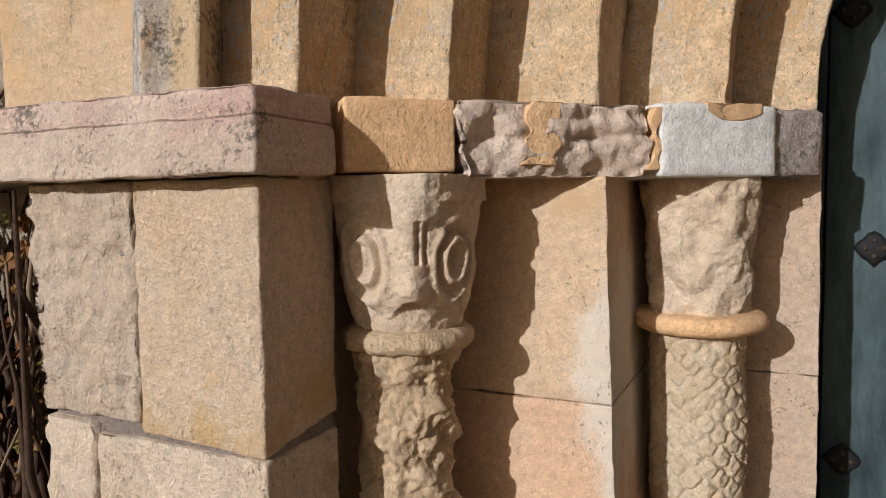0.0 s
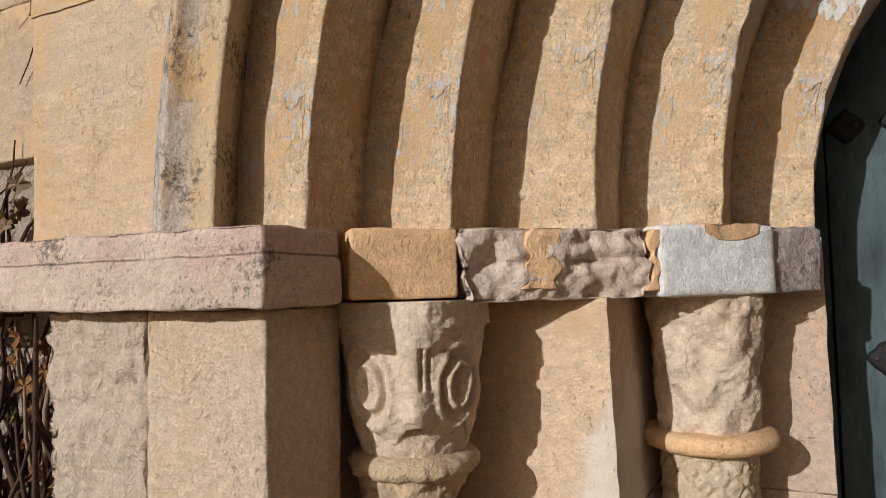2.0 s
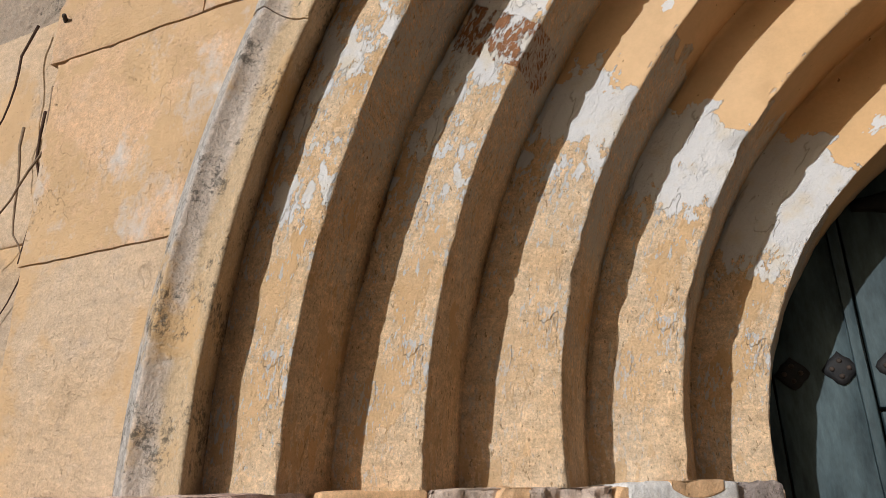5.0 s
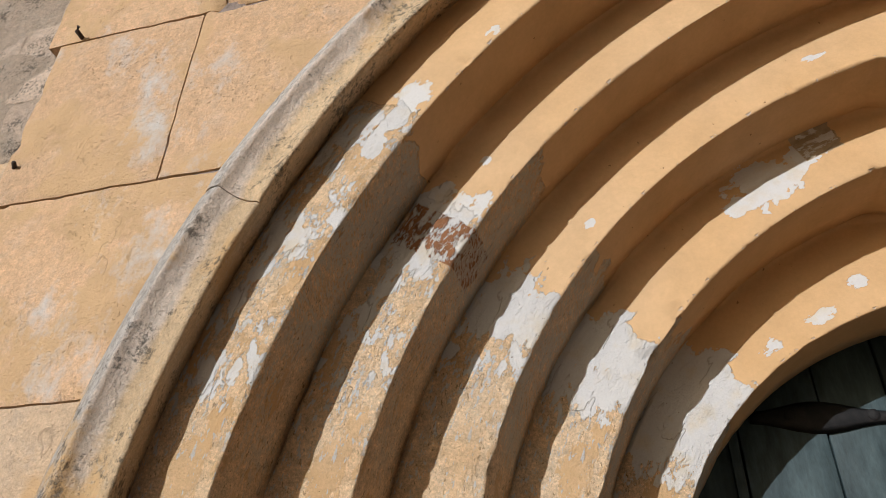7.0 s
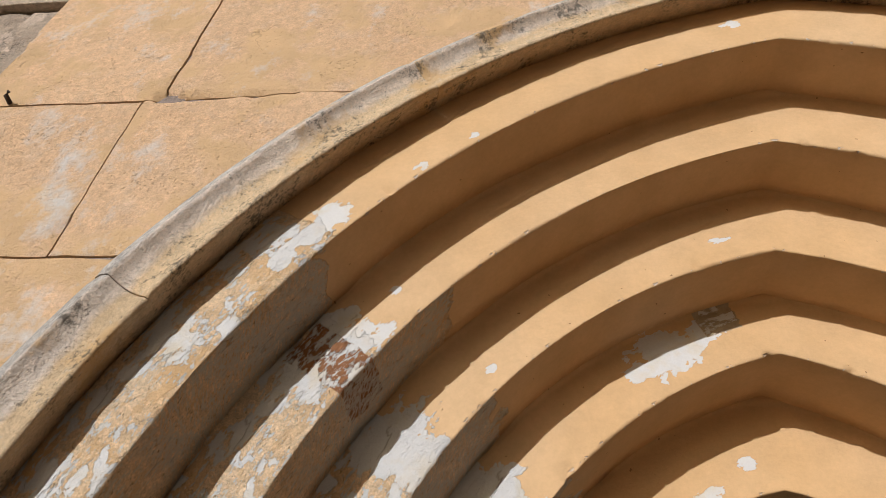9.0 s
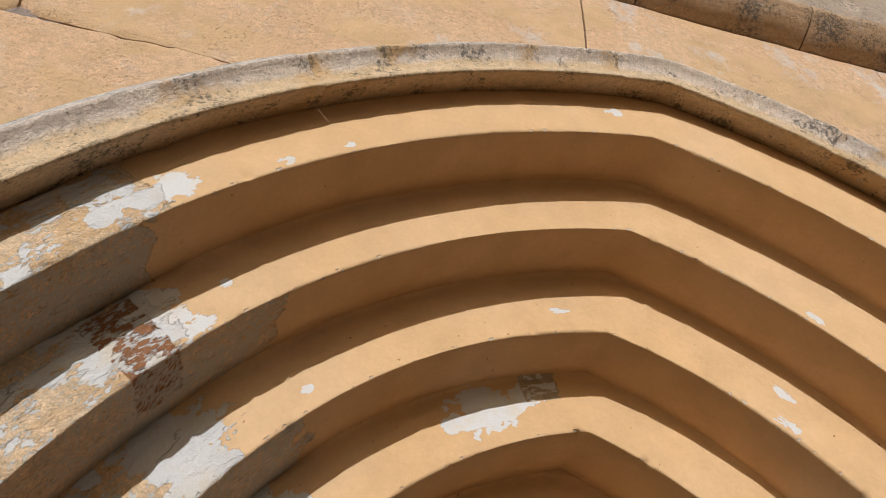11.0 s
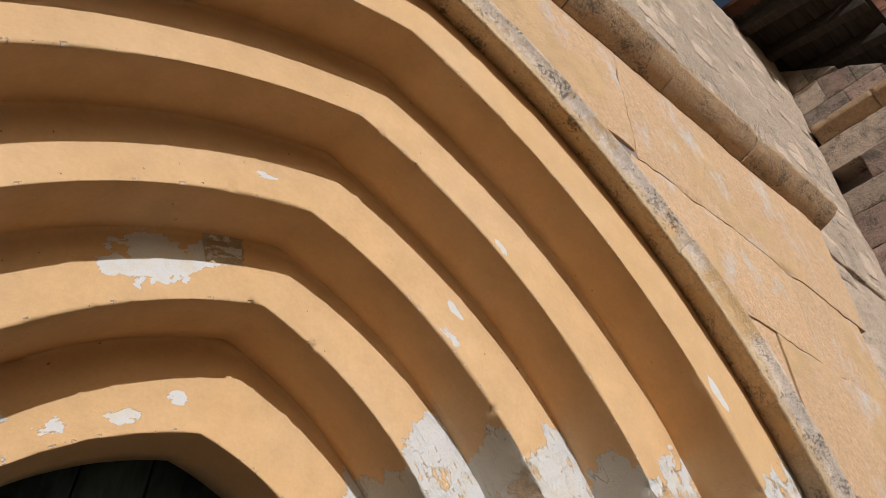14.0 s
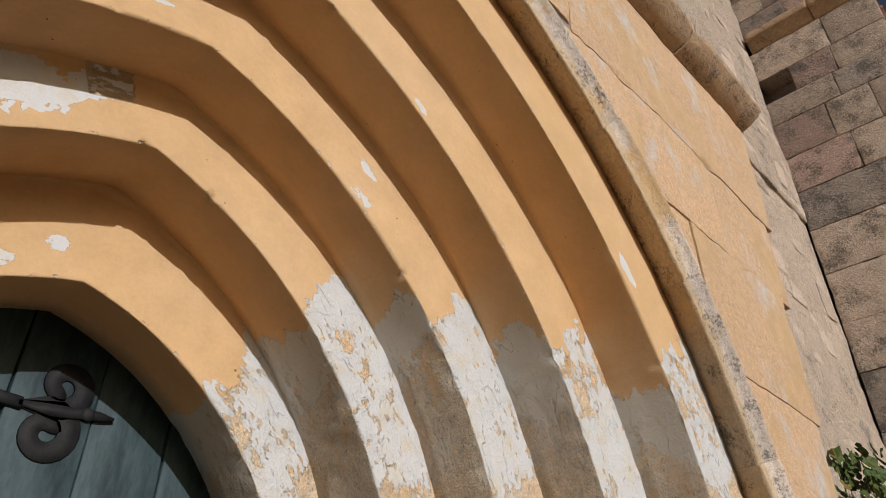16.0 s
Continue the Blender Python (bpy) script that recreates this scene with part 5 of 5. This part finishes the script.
    flat_band("scroll", [(0.04, 2.715)] + scroll(0.120, 2.652, 0.070, radians(70), radians(-420)), 0.034, 0.022, 0.007, "lower curled scroll")
    flat_band("tip", [(0.03, 2.715), (0.12, 2.715), (0.18, 2.722), (0.215, 2.728), (0.25, 2.730), (0.29, 2.731)], 0.020, 0.012, 0.014, "arrow-shaped tip")
    for x, z in ((-0.06, 2.725), (-0.30, 2.74), (0.215, 2.727)):
        nb = bmesh.new()
        bmesh.ops.create_uvsphere(nb, u_segments=12, v_segments=6, radius=0.02, matrix=Matrix.Translation((x, DOOR_Y - 0.011, z)) @ Matrix.Diagonal((1, 0.45, 1, 1)))
        part("rivet", nb, M_IRON, hinge)


door()
# masonry behind the innermost arch, so that the door sits in a dark rebate
for nm, xa, xb, za, zb in (("rebate_left", -1.5, -0.98, 0, 4.2), ("rebate_right", 0.98, 1.5, 0, 4.2), ("rebate_top", -0.98, 0.98, 3.32, 4.2)):
    tagged(block(nm, xa, xb, 1.09, 1.45, za, zb, M_MORTAR, step=0.3), "dark masonry of the door rebate", "wall", kind="structure")
tagged(block("wall_behind", -1.6, 1.6, 1.32, 1.5, 0, 4.2, M_MORTAR, step=0.5), "dark masonry behind the door", "wall", kind="structure")


# ---------------------------------------------------------------- plants
def leaf_shape(bm, at, size, rng, lobes=5):
    n = Vector((rng.uniform(-0.7, 0.7), -1.0, rng.uniform(-0.4, 0.9))).normalized()
    a = n.orthogonal().normalized()
    a.rotate(Matrix.Rotation(rng.uniform(0, 6.28), 3, n))
    b = n.cross(a)
    mid = bm.verts.new(at - n * size * 0.12)
    ring = []
    k = lobes * 4
    for i in range(k):
        t = 2 * math.pi * i / k
        r = size * (0.55 + 0.28 * abs(math.cos(lobes * t / 2)) + rng.uniform(-0.05, 0.05)) * (1 - 0.25 * math.cos(t))
        ring.append(bm.verts.new(at + a * math.cos(t) * r + b * math.sin(t) * r * 0.85 + n * size * 0.35 * rng.uniform(-0.6, 0.6)))
    for i in range(k):
        bm.faces.new((mid, ring[i], ring[(i + 1) % k]))


def wander(rng, start, way, length, n=9, jit=0.05):
    pts, d = [Vector(start)], Vector(way).normalized()
    for _ in range(n):
        d = (d + Vector((rng.uniform(-1, 1), rng.uniform(-0.5, 0.5), rng.uniform(-1, 1))) * 0.28).normalized()
        pts.append(pts[-1] + d * (length / n))
    return pts


def dead_vine():
    rng = random.Random(12)
    vine = thing("dead_vine", (-2.4, 0.0, 0.0), "leafless brown climbing vine with a few withered leaves", "vine")
    for i in range(190):
        bm = bmesh.new()
        x = rng.uniform(-2.85, -2.16)
        pts = wander(rng, (x, rng.uniform(-0.10, 0.06), rng.uniform(0.3, 1.2)), (rng.uniform(-0.3, 0.35), 0, 1), rng.uniform(0.5, 1.0))
        pts = [Vector((min(p.x, -2.185), min(max(p.y, -0.13), 0.07), min(p.z, 1.785))) for p in pts]
        pts = [p + Vector((0, 0, 0.0004 * q)) for q, p in enumerate(pts)]
        tube(bm, pts, rng.uniform(0.005, 0.016), 0.003)
        part("stem", bm, M_TWIG if rng.random() < 0.88 else M_TWIG2, vine)
    for i in range(120):
        bm = bmesh.new()
        leaf_shape(bm, Vector((rng.uniform(-2.75, -2.20), rng.uniform(-0.13, 0.02), rng.uniform(1.0, 1.74))), rng.uniform(0.022, 0.045), rng)
        part("leaf", bm, M_LEAFDRY if rng.random() < 0.65 else M_LEAFYEL, vine, smooth=False)
    # shoots that lie on the impost slab
    for i in range(12):
        bm = bmesh.new()
        pts = wander(rng, (rng.uniform(-2.85, -2.45), rng.uniform(-0.06, 0.05), 1.945), (rng.uniform(-0.2, 0.6), 0, 0.6), rng.uniform(0.15, 0.30))
        tube(bm, [Vector((min(p.x, -2.345), min(max(p.y, -0.10), 0.06), max(p.z, 1.945))) + Vector((0, 0, 0.0004 * q)) for q, p in enumerate(pts)], 0.005, 0.002)
        part("stem", bm, M_TWIG, vine)
    for i in range(34):
        bm = bmesh.new()
        leaf_shape(bm, Vector((rng.uniform(-2.70, -2.365), rng.uniform(-0.10, 0.03), 1.96 + abs(rng.gauss(0, 0.07)))), rng.uniform(0.022, 0.04), rng)
        part("leaf", bm, M_TWIG2 if rng.random() < 0.5 else M_LEAFYEL, vine, smooth=False)


def hanging_twigs():
    rng = random.Random(5)
    tw = thing("dry_twigs", (-2.45, 0.02, 2.4), "thin dry creeper twigs hanging on the wall", "twigs")
    for i in range(9):
        bm = bmesh.new()
        pts = wander(rng, (rng.uniform(-2.58, -2.40), 0.03, rng.uniform(2.9, 3.4)), (rng.uniform(-0.25, 0.25), 0, -1), rng.uniform(0.3, 0.7))
        tube(bm, [Vector((p.x, min(max(p.y, -0.03), 0.06), p.z)) for p in pts], 0.0045, 0.0015)
        part("twig", bm, M_TWIG2 if i % 2 else M_TWIG, tw)


def ivy():
    rng = random.Random(21)
    bush = thing("climbing_bush", (3.0, -0.1, 0.0), "green leafy climber at the foot of the rubble wall", "bush")
    for i in range(14):
        bm = bmesh.new()
        pts = wander(rng, (rng.uniform(2.7, 3.9), rng.uniform(-0.05, 0.02), 1.6), (rng.uniform(-0.2, 0.2), 0, 1), rng.uniform(0.8, 1.25))
        tube(bm, [Vector((p.x, min(p.y, 0.03), p.z)) for p in pts], 0.008, 0.003)
        part("stem", bm, M_TWIG, bush)
    for i in range(360):
        bm = bmesh.new()
        x = rng.uniform(2.60, 4.0)
        top = 2.91 + 0.10 * nz((x, 0, 0), 4.0)
        z = top - abs(rng.gauss(0, 0.26))
        leaf_shape(bm, Vector((x, rng.uniform(-0.20, 0.0), z)), rng.uniform(0.025, 0.055), rng, 3)
        part("leaf", bm, M_LEAF if rng.random() < 0.9 else M_LEAFYEL, bush, smooth=False)


dead_vine()
hanging_twigs()
ivy()


# ---------------------------------------------------------------- small things
def nails():
    for x, z in ((-2.294, 3.684),):
        nail = thing("rusty_nail", (x, FRONT, z), "short rusty iron nail driven into the wall", "nail", "nails in the wall")
        bm = bmesh.new()
        tube(bm, [Vector((x, FRONT + 0.03, z)), Vector((x + 0.004, FRONT - 0.03, z + 0.004)), Vector((x + 0.016, FRONT - 0.04, z + 0.01))], 0.008, 0.006, 6)
        part("shank", bm, M_RUST, nail)
    spike = thing("iron_spike", (-2.38, 0.06, 3.16), "rusty iron spike sticking out of the wall joint", "spike")
    bm = bmesh.new()
    tube(bm, [Vector((-2.40, 0.12, 3.15)), Vector((-2.36, -0.02, 3.17)), Vector((-2.32, -0.07, 3.175))], 0.010, 0.006, 6)
    part("shank", bm, M_RUST, spike)


nails()


def dry_grass():
    rng = random.Random(3)
    tuft = thing("dry_grass", (1.9, FRONT, 4.9), "thin dry grass blades growing on the cornice", "grass", kind="stuff")
    bm = bmesh.new()
    for i in range(46):
        x = rng.choice((1.45, 1.62, 1.95, 2.15)) + rng.gauss(0, 0.06)
        pts = [Vector((x, FRONT - 0.08, 4.88)), Vector((x + rng.uniform(-.02, .02), FRONT - 0.09, 4.95)), Vector((x + rng.uniform(-.06, .06), FRONT - 0.10, 5.0 + rng.uniform(0, 0.14)))]
        tube(bm, pts, 0.0016, 0.0006, 3)
    part("blades", bm, M_TWIG2, tuft)


dry_grass()
ground = block("ground", -60, 60, -80, 1.4, -0.3, 0.0, M_GROUND, step=20, r=0.01, rough=0)
tagged(ground, "pale stone paving in front of the church", "ground", kind="structure")
